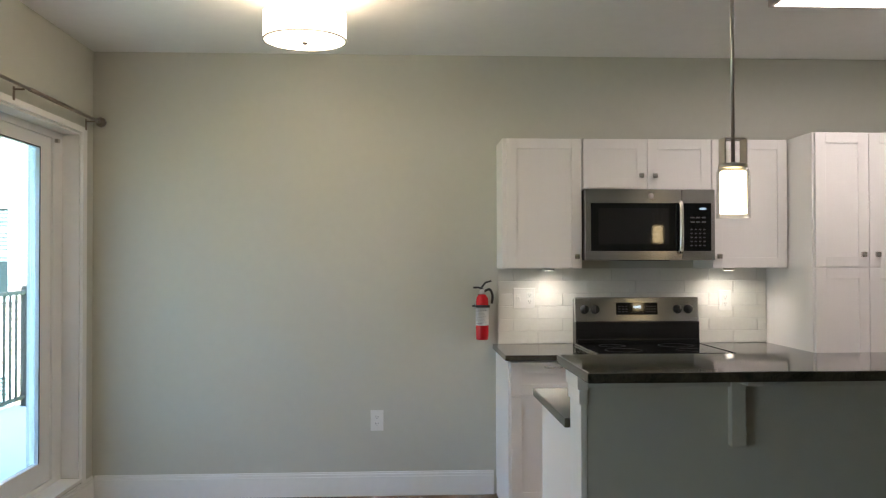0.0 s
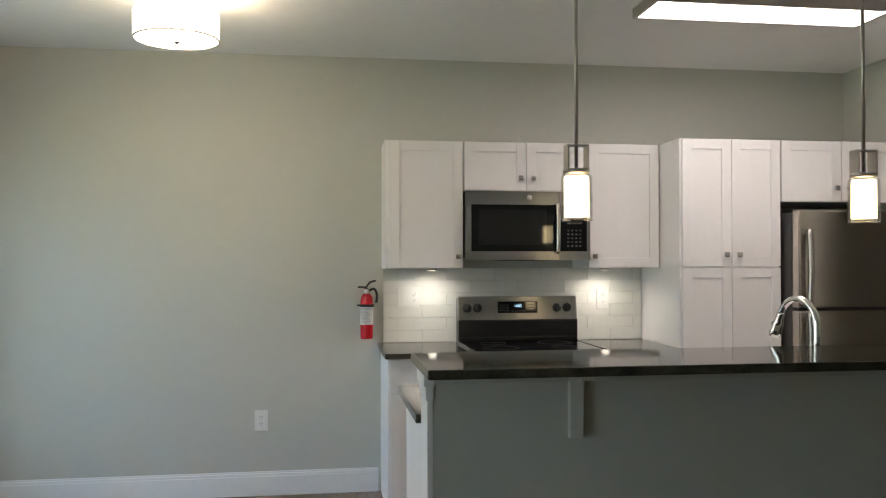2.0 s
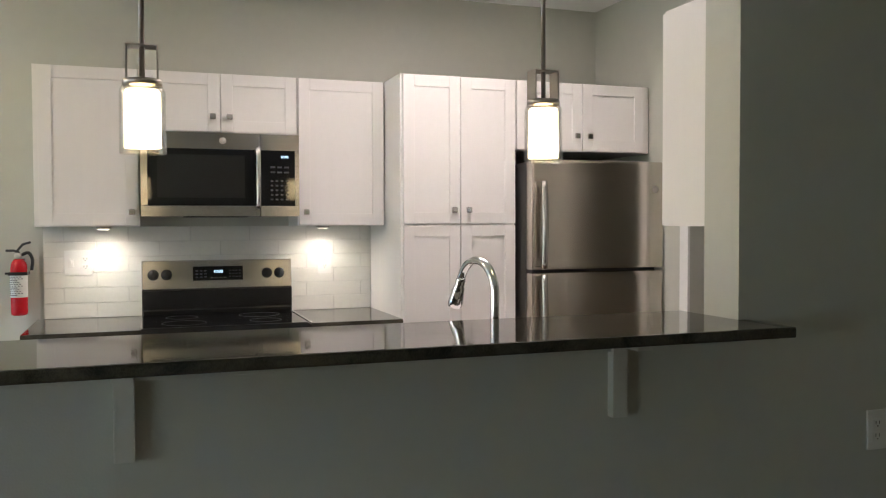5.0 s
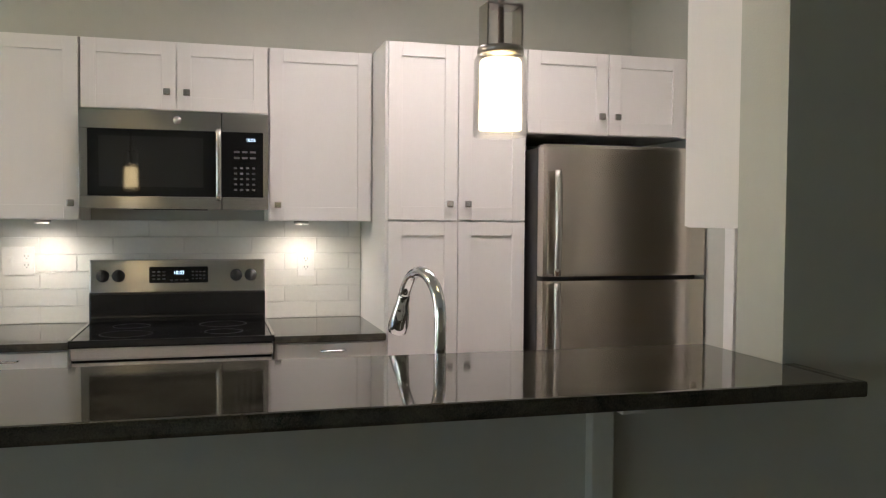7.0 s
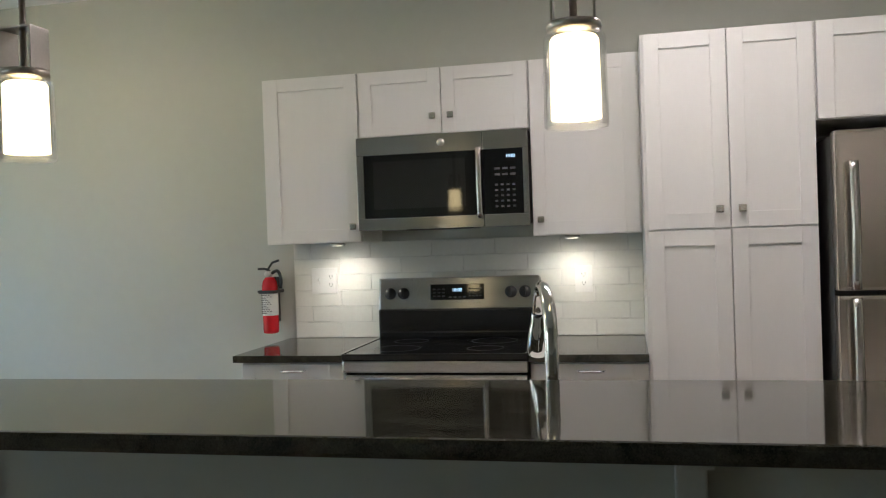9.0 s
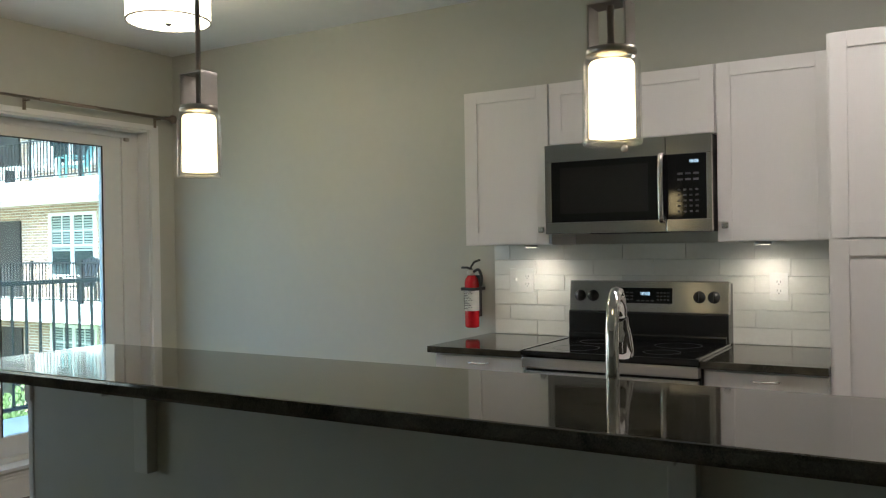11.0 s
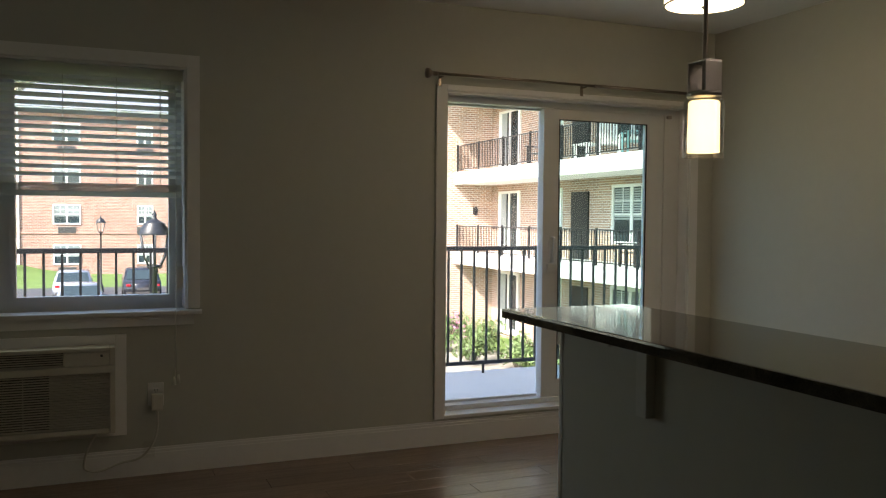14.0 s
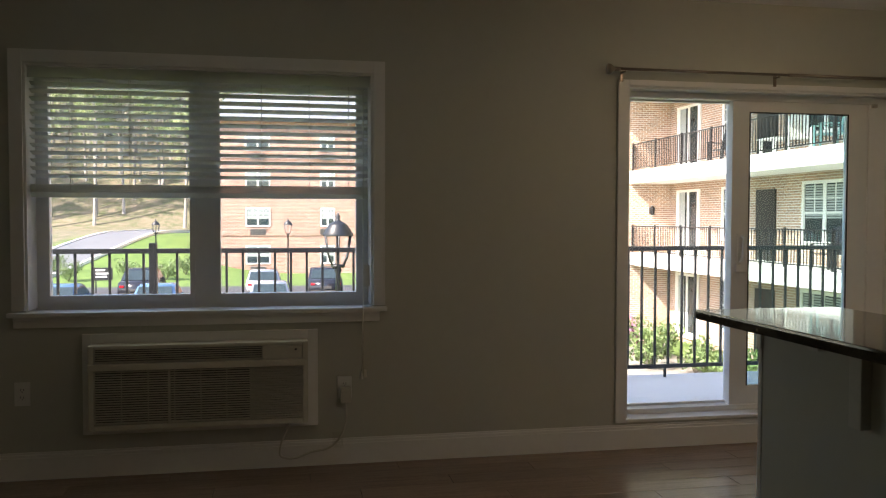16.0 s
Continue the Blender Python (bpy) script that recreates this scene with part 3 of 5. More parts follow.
# ---- wall air conditioner ----
def air_conditioner():
    y0, y1, z0, z1 = 0.137, 1.265, 0.268, 0.715
    a = base("air_conditioner", XW, (y0 + y1) / 2, z0)
    adopt(a, boxes("surround", [(XW, XW + 0.02, 0.09, y0, 0.228, 0.765), (XW, XW + 0.02, y1, 1.322, 0.228, 0.765),
                                (XW, XW + 0.02, y0, y1, z1, 0.765), (XW, XW + 0.02, y0, y1, 0.228, z0 + 0.01)], M_TRIM, bevel=0.004))
    bm = bmesh.new()
    xo = XW + 0.12
    # front shell as a frame round the grilles
    for r in ((XW, xo, y0, y0 + 0.028, z0, z1), (XW, xo, y1 - 0.028, y1, z0, z1), (XW, xo, y0 + 0.028, y1 - 0.028, z0, z0 + 0.03),
              (XW, xo, y0 + 0.028, y1 - 0.028, z1 - 0.022, z1), (XW, xo + 0.012, y0, y1, 0.583, 0.62), (XW, xo - 0.004, 1.02, y1 - 0.028, 0.62, z1 - 0.022)):
        box_into(bm, *r, 0.008)
    adopt(a, mesh_object("body", bm, M_PTAC))
    # solid box behind the louvres, coloured dark to stand in for shade inside
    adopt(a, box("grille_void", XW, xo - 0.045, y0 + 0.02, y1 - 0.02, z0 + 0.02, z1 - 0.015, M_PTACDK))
    bm = bmesh.new()
    n = 22
    for i in range(n):
        z = z0 + 0.036 + i * (0.585 - z0 - 0.036) / n
        box_into(bm, xo - 0.018, xo - 0.002, y0 + 0.02, y1 - 0.02, z, z + 0.0055)
    for k in range(1, 8):
        y = y0 + 0.028 + k * (y1 - y0 - 0.056) / 8
        box_into(bm, xo - 0.03, xo - 0.016, y - 0.002, y + 0.002, z0 + 0.03, 0.585)
    box_into(bm, xo - 0.016, xo - 0.006, y0 + 0.028 + 0.37, y0 + 0.41, z0 + 0.03, 0.585)
    adopt(a, mesh_object("intake_louvre", bm, M_PTAC))
    adopt(a, box("louvre_back", xo - 0.03, xo - 0.02, 0.955, y1 - 0.02, z0 + 0.03, 0.585, M_PTAC))
    bm = bmesh.new()
    for i in range(6):
        z = 0.626 + i * 0.0115
        box_into(bm, xo - 0.022, xo - 0.003, y0 + 0.028, 1.02, z, z + 0.0045)
    adopt(a, mesh_object("outlet_louvre", bm, M_PTAC))
    bm = bmesh.new()
    lathe_into(bm, [(0.0, 0.001), (0.007, 0.001), (0.007, 0.0), (0.0, 0.0)], (xo - 0.003, 1.2, 0.672), Euler((0, radians(90), 0)).to_matrix(), 14)
    adopt(a, mesh_object("badge", bm, M_GREY))
    adopt(a, tube("power_cord", curve([(XW + 0.06, 1.18, z0 + 0.005), (XW + 0.055, 1.14, 0.2), (XW + 0.05, 1.115, 0.12), (XW + 0.045, 1.12, 0.07), (XW + 0.04, 1.19, 0.055),
                                 (XW + 0.035, 1.29, 0.085), (XW + 0.03, 1.38, 0.10), (XW + 0.03, 1.445, 0.16), (XW + 0.03, 1.475, 0.25), (XW + 0.03, 1.475, 0.36)]), 0.006, M_CORD, steps=8))
    adopt(a, box("plug_adapter", XW + 0.009, XW + 0.05, 1.445, 1.505, 0.35, 0.44, M_PTAC, bevel=0.012))
    adopt(a, box("cord_label", XW + 0.034, XW + 0.036, 1.40, 1.46, 0.10, 0.19, M_CLEAR))
    tagged(a, "cream through-wall air conditioner with louvred grille under the window", "air conditioner")


air_conditioner()


# ---- kitchen cabinets ----
def shaker_into(bm, x0, x1, z0, z1, y):
    """A shaker door facing -y: four rails round a sunk panel."""
    s, t = 0.058, 0.02
    box_into(bm, x0, x0 + s, y - t, y, z0, z1, 0.0018)
    box_into(bm, x1 - s, x1, y - t, y, z0, z1, 0.0018)
    box_into(bm, x0 + s, x1 - s, y - t, y, z0, z0 + s, 0.0018)
    box_into(bm, x0 + s, x1 - s, y - t, y, z1 - s, z1, 0.0018)
    box_into(bm, x0 + s - 0.004, x1 - s + 0.004, y - 0.0125, y - 0.001, z0 + s - 0.004, z1 - s + 0.004)


def knob(x, y, z, parent):
    bm = bmesh.new()
    lathe_into(bm, [(0.007, 0), (0.005, 0.012)], (x, y, z), FACING, 10)
    box_into(bm, x - 0.0145, x + 0.0145, y - 0.026, y - 0.012, z - 0.0145, z + 0.0145, 0.006)
    adopt(parent, mesh_object("knob", bm, M_HANDLE))


def pull(x, y, z, parent):
    bm = bmesh.new()
    tube_into(bm, [(x - 0.05, y, z), (x - 0.05, y - 0.022, z), (x - 0.03, y - 0.03, z), (x + 0.03, y - 0.03, z), (x + 0.05, y - 0.022, z), (x + 0.05, y, z)], 0.0045, 8)
    adopt(parent, mesh_object("pull", bm, M_CHROME))


def cabinet(name, x0, x1, yf, z0, z1, doors, knobs, label, yb=YB, toe=False):
    """A carcass with shaker doors on its -y face; doors as (x0, x1, z0, z1); knobs as (x, z)."""
    c = base(name, (x0 + x1) / 2, yb, z0)
    rows = [(x0, x1, yf + 0.022, yb, z0 + (0.1 if toe else 0), z1)]
    if toe:
        rows.append((x0 + 0.002, x1 - 0.002, yf + 0.09, yb, 0, 0.1))
    adopt(c, boxes("body", rows, M_CAB, bevel=0.0015))
    for d in doors:
        bm = bmesh.new()
        shaker_into(bm, *d, yf + 0.02)
        adopt(c, mesh_object("door", bm, M_CAB))
    for x, z in knobs:
        knob(x, yf, z, c)
    return tagged(c, label, "cabinet", "white kitchen cabinets")


ZU, ZT, YU, YP = 1.377, 2.133, 4.848, 4.555
g = 0.004
cabinet("wall_cabinet", 0.637, 1.099, YU, ZU, ZT, [(0.66, 1.099 - g, ZU + g, ZT - g)], [(1.065, 1.447)], "white shaker wall cabinet with one door")
cabinet("wall_cabinet", 1.101, 1.861, YU, 1.838, ZT, [(1.101 + g, 1.481 - g / 2, 1.838 + g, ZT - g), (1.481 + g / 2, 1.861 - g, 1.838 + g, ZT - g)],
        [(1.443, 1.916), (1.523, 1.916)], "short white shaker cabinet above the microwave")
cabinet("wall_cabinet", 1.863, 2.322, YU, ZU, ZT, [(1.863 + g, 2.312, ZU + g, ZT - g)], [(1.901, 1.447)], "white shaker wall cabinet with one door")
pm = 2.6375
cabinet("pantry_cabinet", 2.324, 2.945, YP, 0, ZT, [(2.335, pm - g / 2, 1.386, ZT - g), (pm + g / 2, 2.942, 1.386, ZT - g), (2.335, pm - g / 2, 0.115, 1.379), (pm + g / 2, 2.942, 0.115, 1.379)],
        [(pm - 0.04, 1.455), (pm + 0.04, 1.455)], "tall white shaker pantry cabinet with four doors", toe=True)
fm = 3.335
cabinet("fridge_cabinet", 2.947, 3.758, YP, 1.768, ZT, [(2.952, fm - g / 2, 1.771, ZT - g), (fm + g / 2, 3.715, 1.771, ZT - g)], [(fm - 0.038, 1.85), (fm + 0.038, 1.85)],
        "white shaker cabinet above the refrigerator")
for x0, x1 in ((0.63, 1.096), (1.866, 2.322)):
    b = cabinet("base_cabinet", x0, x1, 4.555, 0, 0.882, [(x0 + 0.012, x1 - g, 0.115, 0.69)], [], "white shaker base cabinet with drawer", toe=True)
    bm = bmesh.new()
    shaker_into(bm, x0 + 0.012, x1 - g, 0.697, 0.875, 4.575)
    adopt(b, mesh_object("drawer", bm, M_CAB))
    pull((x0 + x1) / 2 + 0.01, 4.555, 0.848, b)

# side cabinet behind the partition, its back to the wall and its doors to the range
sc = base("wall_cabinet", 3.2, YS1, 1.377)
adopt(sc, box("body", XS + 0.036, 3.68, YS1, 2.985, 1.377, 2.098, M_CAB, bevel=0.0015))
for a, b in ((XS + 0.042, 3.2), (3.205, 3.675)):
    bm = bmesh.new()
    shaker_into(bm, a, b, 1.38, 2.094, 3.0075)
    adopt(sc, mesh_object("door", bm, M_CAB))
tagged(sc, "white wall cabinet on the back of the partition", "cabinet", "white kitchen cabinets")

# counters
for x0, x1 in ((0.61, 1.098), (1.864, 2.323)):
    tagged(box("countertop", x0, x1, 4.53, YB - 0.001, 0.884, 0.914, M_GRANITE, bevel=0.004), "polished dark granite counter on base cabinets", "countertop")


# ---- range ----
def bars_into(bm, x0, x1, z0, z1, y, rows, cols, fill=0.6):
    for r in range(rows):
        for c in range(cols):
            w, h = (x1 - x0) / cols, (z1 - z0) / rows
            box_into(bm, x0 + c * w, x0 + c * w + w * fill, y - 0.0008, y, z0 + r * h, z0 + r * h + h * 0.35)


def kitchen_range():
    x0, x1 = 1.102, 1.860
    r = base("range", 1.481, 4.85, 0)
    adopt(r, boxes("body", [(x0, x1, 4.56, 5.15, 0.06, 0.895), (x0 + 0.03, x1 - 0.03, 4.6, 5.12, 0.0, 0.06)], M_BLACK, bevel=0.004))
    adopt(r, boxes("oven_door", [(x0 + 0.004, x1 - 0.004, 4.525, 4.565, 0.24, 0.835), (x0 + 0.004, x1 - 0.004, 4.53, 4.565, 0.07, 0.232)], M_STEEL, bevel=0.006))
    adopt(r, box("oven_window", x0 + 0.12, x1 - 0.12, 4.52, 4.528, 0.36, 0.68, M_BLACKGLASS, bevel=0.002))
    bm = bmesh.new()
    tube_into(bm, [(x0 + 0.05, 4.47, 0.80), (x1 - 0.05, 4.47, 0.80)], 0.013, 12)
    for x in (x0 + 0.07, x1 - 0.07):
        box_into(bm, x - 0.012, x + 0.012, 4.47, 4.53, 0.79, 0.81, 0.003)
    adopt(r, mesh_object("oven_handle", bm, M_HANDLE))
    adopt(r, box("front_rail", x0, x1, 4.515, 4.58, 0.845, 0.893, M_STEEL, bevel=0.008))
    adopt(r, box("cooktop", x0 - 0.004, x1 + 0.004, 4.512, 5.07, 0.896, 0.922, M_BLACKGLASS, bevel=0.006))
    for cx, cy, rad in ((1.29, 4.68, 0.1), (1.67, 4.68, 0.075), (1.29, 4.93, 0.075), (1.67, 4.93, 0.1)):
        adopt(r, lathe("burner_ring", [(rad - 0.002, 0.9222), (rad, 0.9228), (rad + 0.002, 0.9222)], (cx, cy, 0), M_BLACKPL, steps=40))
    for ex in (x0 - 0.006, x1 - 0.008):
        adopt(r, box("cooktop_edge", ex, ex + 0.014, 4.52, 5.07, 0.915, 0.925, M_STEEL, bevel=0.002))
    # back guard: black step, black panel, leaning steel control panel
    adopt(r, boxes("back_guard", [(x0, x1, 5.055, 5.155, 0.9, 1.055), (x0 + 0.006, x1 - 0.006, 5.035, 5.06, 0.922, 0.955), (x0, x1, 5.10, 5.155, 1.05, 1.19)], M_BLACK, bevel=0.008))
    bm = bmesh.new()
    box_into(bm, x0, x1, -0.02, 0.02, 0, 0.152, 0.008)
    lean = Matrix.Translation((0, 5.083, 1.048)) @ Euler((radians(-7), 0, 0)).to_matrix().to_4x4()
    bm.transform(lean)
    adopt(r, mesh_object("control_panel", bm, M_STEEL))
    bm = bmesh.new()
    box_into(bm, 1.352, 1.606, -0.0235, -0.018, 0.045, 0.118, 0.003)
    bm.transform(lean)
    adopt(r, mesh_object("display", bm, M_BLACKGLASS))
    bm = bmesh.new()
    bars_into(bm, 1.365, 1.43, 0.06, 0.108, -0.0236, 3, 3)
    bars_into(bm, 1.535, 1.6, 0.06, 0.108, -0.0236, 3, 4)
    bars_into(bm, 1.44, 1.53, 0.055, 0.07, -0.0236, 1, 4)
    bm.transform(lean)
    adopt(r, mesh_object("key_legend", bm, M_GREY))
    words("clock", "10:02", 0.022, lean @ pose(1.479, -0.0242, 0.09, 90), M_DIGIT, r)
    for kx in (1.158, 1.223, 1.73, 1.795):
        bm = bmesh.new()
        lathe_into(bm, [(0.0, 0.0), (0.028, 0.0), (0.027, 0.006), (0.022, 0.008), (0.020, 0.028), (0.0, 0.03)], (0, 0, 0), FACING, 20)
        box_into(bm, -0.005, 0.005, -0.038, -0.02, -0.02, 0.02, 0.003)
        bm.transform(lean @ Matrix.Translation((kx, -0.02, 0.078)))
        adopt(r, mesh_object("knob", bm, M_BLACKPL))
    tagged(r, "stainless and black electric range with glass cooktop", "range")


kitchen_range()


def microwave():
    x0, x1, z0, z1, yf = 1.104, 1.858, 1.425, 1.834, 4.79
    m = base("microwave", 1.481, YB, z0)
    adopt(m, box("body", x0 + 0.003, x1 - 0.003, yf + 0.02, YB - 0.012, z0 + 0.012, z1, M_DARKGREY, bevel=0.004))
    adopt(m, boxes("underside", [(x0 + 0.2, x1 - 0.25, yf + 0.05, yf + 0.25, z0 - 0.004, z0 + 0.014), (x0 + 0.05, x0 + 0.19, yf + 0.04, YB - 0.06, z0, z0 + 0.014),
                                 (x1 - 0.24, x1 - 0.04, yf + 0.04, YB - 0.06, z0, z0 + 0.014)], M_BLACKPL, bevel=0.003))
    xd = 1.665
    # steel front in bands round the black window
    adopt(m, boxes("front", [(x0, xd - 0.0015, yf, yf + 0.024, z1 - 0.082, z1 - 0.002), (x0, xd - 0.0015, yf, yf + 0.024, z0, z0 + 0.052),
                             (x0, x0 + 0.032, yf, yf + 0.024, z0 + 0.052, z1 - 0.082),
                             (xd + 0.0015, x1, yf, yf + 0.024, z1 - 0.082, z1 - 0.002), (xd + 0.0015, x1, yf, yf + 0.024, z0, z0 + 0.052), (x1 - 0.022, x1, yf, yf + 0.024, z0 + 0.052, z1 - 0.082)], M_STEEL, bevel=0.002))
    adopt(m, box("window", x0 + 0.032, xd - 0.032, yf + 0.001, yf + 0.02, z0 + 0.052, z1 - 0.082, M_BLACKGLASS))
    adopt(m, box("window_mesh", x0 + 0.075, xd - 0.075, yf - 0.0005, yf + 0.002, z0 + 0.09, z1 - 0.11, M_DOORGLASS))
    adopt(m, box("control_panel", xd - 0.032, x1 - 0.022, yf + 0.001, yf + 0.02, z0 + 0.052, z1 - 0.082, M_BLACKGLASS))
    bm = bmesh.new()
    bars_into(bm, 1.715, 1.815, 1.505, 1.62, yf + 0.0005, 5, 4, 0.5)
    bars_into(bm, 1.715, 1.815, 1.64, 1.69, yf + 0.0005, 2, 3, 0.7)
    adopt(m, mesh_object("key_legend", bm, M_GREY))
    words("clock", "10:02", 0.018, pose(1.785, yf - 0.0005, 1.72, 90), M_DIGIT, m)
    bm = bmesh.new()
    pts = [(xd - 0.013, yf, z1 - 0.085), (xd - 0.013, yf - 0.028, z1 - 0.09), (xd - 0.013, yf - 0.036, 1.63), (xd - 0.013, yf - 0.028, z0 + 0.06), (xd - 0.013, yf, z0 + 0.055)]
    tube_into(bm, curve(pts, 6), 0.013, 16)
    adopt(m, mesh_object("handle", bm, M_HANDLE))
    bm = bmesh.new()
    lathe_into(bm, [(0.0, 0.0025), (0.016, 0.0025), (0.017, 0.0), (0.0, 0.0)], (1.486, yf, z1 - 0.04), FACING, 24)
    adopt(m, mesh_object("badge", bm, M_NICKEL))
    tagged(m, "stainless over-range microwave with black glass door", "microwave")


microwave()


def refrigerator():
    x0, x1, yf = 2.972, 3.752, 4.42
    r = base("refrigerator", 3.36, 4.8, 0)
    adopt(r, box("body", x0 + 0.005, x1 - 0.003, yf + 0.075, YB - 0.03, 0.02, 1.70, M_DARKGREY, bevel=0.006))
    adopt(r, box("freezer_door", x0, x1, yf, yf + 0.07, 1.147, 1.712, M_STEELV, bevel=0.014))
    adopt(r, box("fresh_food_door", x0, x1, yf, yf + 0.07, 0.09, 1.132, M_STEELV, bevel=0.014))
    adopt(r, box("kick_grille", x0 + 0.01, x1 - 0.01, yf + 0.05, yf + 0.08, 0.0, 0.085, M_BLACKPL, bevel=0.003))
    for za, zb in ((1.155, 1.60), (0.66, 1.125)):
        bm = bmesh.new()
        hx, steps = x0 + 0.052, 14
        rings = []
        for i in range(steps + 1):
            k = i / steps
            z = za + (zb - za) * k
            out = yf - 0.040 - 0.012 * math.sin(math.pi * k)
            rings.append([bm.verts.new((hx + dx, out + dy, z)) for dx, dy in ((-0.016, 0.012), (-0.014, -0.004), (-0.007, -0.010), (0.007, -0.010), (0.014, -0.004), (0.016, 0.012))])
        for p, q in zip(rings, rings[1:]):
            for i in range(6):
                f = bm.faces.new((p[i], p[(i + 1) % 6], q[(i + 1) % 6], q[i]))
                f.smooth = True
        bm.faces.new(rings[0]), bm.faces.new(rings[-1])
        for z in (za + 0.012, zb - 0.03):
            box_into(bm, hx - 0.012, hx + 0.012, yf - 0.034, yf + 0.002, z, z + 0.028, 0.003)
        adopt(r, mesh_object("handle", bm, M_HANDLE))
    bm = bmesh.new()
    lathe_into(bm, [(0.0, 0.002), (0.018, 0.002), (0.019, 0.0), (0.0, 0.0)], (x1 - 0.05, yf, 1.565), FACING, 22)
    adopt(r, mesh_object("badge", bm, M_NICKEL))
    tagged(r, "stainless top-freezer refrigerator with curved bar handles", "refrigerator")


refrigerator()


# ---- peninsula with raised bar ----
XI = 0.592
setting(box("wall_half", XI + 0.02, XS, YS0, YS1, 0, 1.0762, M_WALL), "greige painted half wall carrying the bar")
setting(boxes("trim_half_wall_end", [(XI, XI + 0.02, YS0 - 0.003, YS1, 0, 1.0), (XI - 0.012, XI + 0.022, YS0 - 0.012, YS1 + 0.01, 1.03, 1.076),
                                     (XI - 0.006, XI + 0.021, YS0 - 0.008, YS1 + 0.005, 0.985, 1.03)], M_TRIM, bevel=0.005), "white end board and cap moulding of the half wall")
setting(box("trim_bar_ledger", XI + 0.02, XS, YS0 - 0.02, YS0, 1.038, 1.076, M_WALL, bevel=0.003), "painted ledger strip under the bar top")
bar = bmesh.new()
box_into(bar, 0.57, XS - 0.002, 2.358, 2.835, 1.077, 1.107, 0.007)
box_into(bar, XS - 0.004, 2.774, 2.358, YS0 - 0.001, 1.077, 1.107, 0.007)
tagged(mesh_object("bar_counter", bar, M_GRANITE), "long polished dark granite bar top on the half wall", "bar top")
for x in (1.070, 2.334):
    c = base("bar_bracket", x, YS0, 0.86)
    bm = bmesh.new()
    box_into(bm, x - 0.023, x + 0.023, YS0 - 0.03, YS0, 0.858, 1.075, 0.004)
    box_into(bm, x - 0.023, x + 0.023, YS0 - 0.15, YS0 - 0.028, 1.058, 1.076, 0.004)
    adopt(c, mesh_object("arm", bm, M_BRACKET))
    tagged(c, "greige painted wooden bracket under the bar top", "bracket", "bar brackets")
isl = base("sink_cabinet", 1.6, 3.0, 0)
adopt(isl, boxes("body", [(0.605, XS + 0.9, YS1 + 0.001, 3.33, 0.1, 0.882), (0.61, XS + 0.9, YS1 + 0.001, 3.26, 0, 0.1)], M_CAB, bevel=0.002))
for k in range(5):
    a = 0.62 + k * 0.6
    bm = bmesh.new()
    shaker_into(bm, a, a + 0.594, 0.115, 0.875, 3.35)
    adopt(isl, mesh_object("door", bm, M_CAB))
tagged(isl, "white sink base cabinet run behind the half wall", "cabinet")
sink_top = boxes("countertop", [(0.575, 1.75, YS1 + 0.001, 3.37, 0.884, 0.914), (1.75, 2.5, YS1 + 0.001, 2.93, 0.884, 0.914), (1.75, 2.5, 3.29, 3.37, 0.884, 0.914),
                                (2.5, 3.66, YS1 + 0.001, 3.37, 0.884, 0.914)], M_GRANITE, bevel=0.003)
tagged(sink_top, "polished dark granite counter round the sink", "countertop")
tagged(boxes("sink", [(1.75, 2.5, 2.93, 3.29, 0.70, 0.706), (1.75, 1.756, 2.93, 3.29, 0.706, 0.9), (2.494, 2.5, 2.93, 3.29, 0.706, 0.9),
                      (1.756, 2.494, 2.93, 2.936, 0.706, 0.9), (1.756, 2.494, 3.284, 3.29, 0.706, 0.9)], M_STEEL), "undermount stainless steel kitchen sink", "sink")


def faucet():
    x, y = 2.105, 2.864
    f = base("faucet", x, y, 0.914)
    bm = bmesh.new()
    lathe_into(bm, [(0.0, 0.914), (0.03, 0.914), (0.029, 0.922), (0.02, 0.935), (0.018, 1.02), (0.0145, 1.03)], (x, y, 0), steps=24)
    r, top = 0.094, 1.18
    sx, sy = -math.sin(radians(13)), math.cos(radians(13))
    pts = [(x, y, 1.02), (x, y, 1.1)] + [(x + sx * r * (1 - math.cos(a)), y + sy * r * (1 - math.cos(a)), top + r * math.sin(a)) for a in np.linspace(0, math.pi * 0.9, 18)]
    tube_into(bm, pts, 0.0135, 16)
    adopt(f, mesh_object("spout", bm, M_CHROME))
    end = Vector(pts[-1])
    d = (end - Vector(pts[-2])).normalized()
    turn = d.to_track_quat("Z", "Y").to_matrix()
    adopt(f, lathe("spray_head", [(0.014, -0.005), (0.0155, 0.0), (0.0155, 0.018), (0.019, 0.03), (0.024, 0.075), (0.023, 0.092), (0.017, 0.096), (0.0, 0.095)], end, M_CHROME, turn=turn))
    adopt(f, lathe("spray_button", [(0.0, 0.006), (0.009, 0.006), (0.010, 0.0)], end + d * 0.05 + turn @ Vector((0, 0.019, 0)), M_BLACKPL, turn=Euler((radians(-80), 0, 0)).to_matrix(), steps=14))
    bm = bmesh.new()
    tube_into(bm, [(x + 0.016, y, 0.985), (x + 0.04, y, 0.99), (x + 0.085, y - 0.01, 1.02)], 0.007, 10)
    adopt(f, mesh_object("lever", bm, M_CHROME))
    tagged(f, "polished chrome gooseneck faucet with pull-down head", "faucet")


faucet()


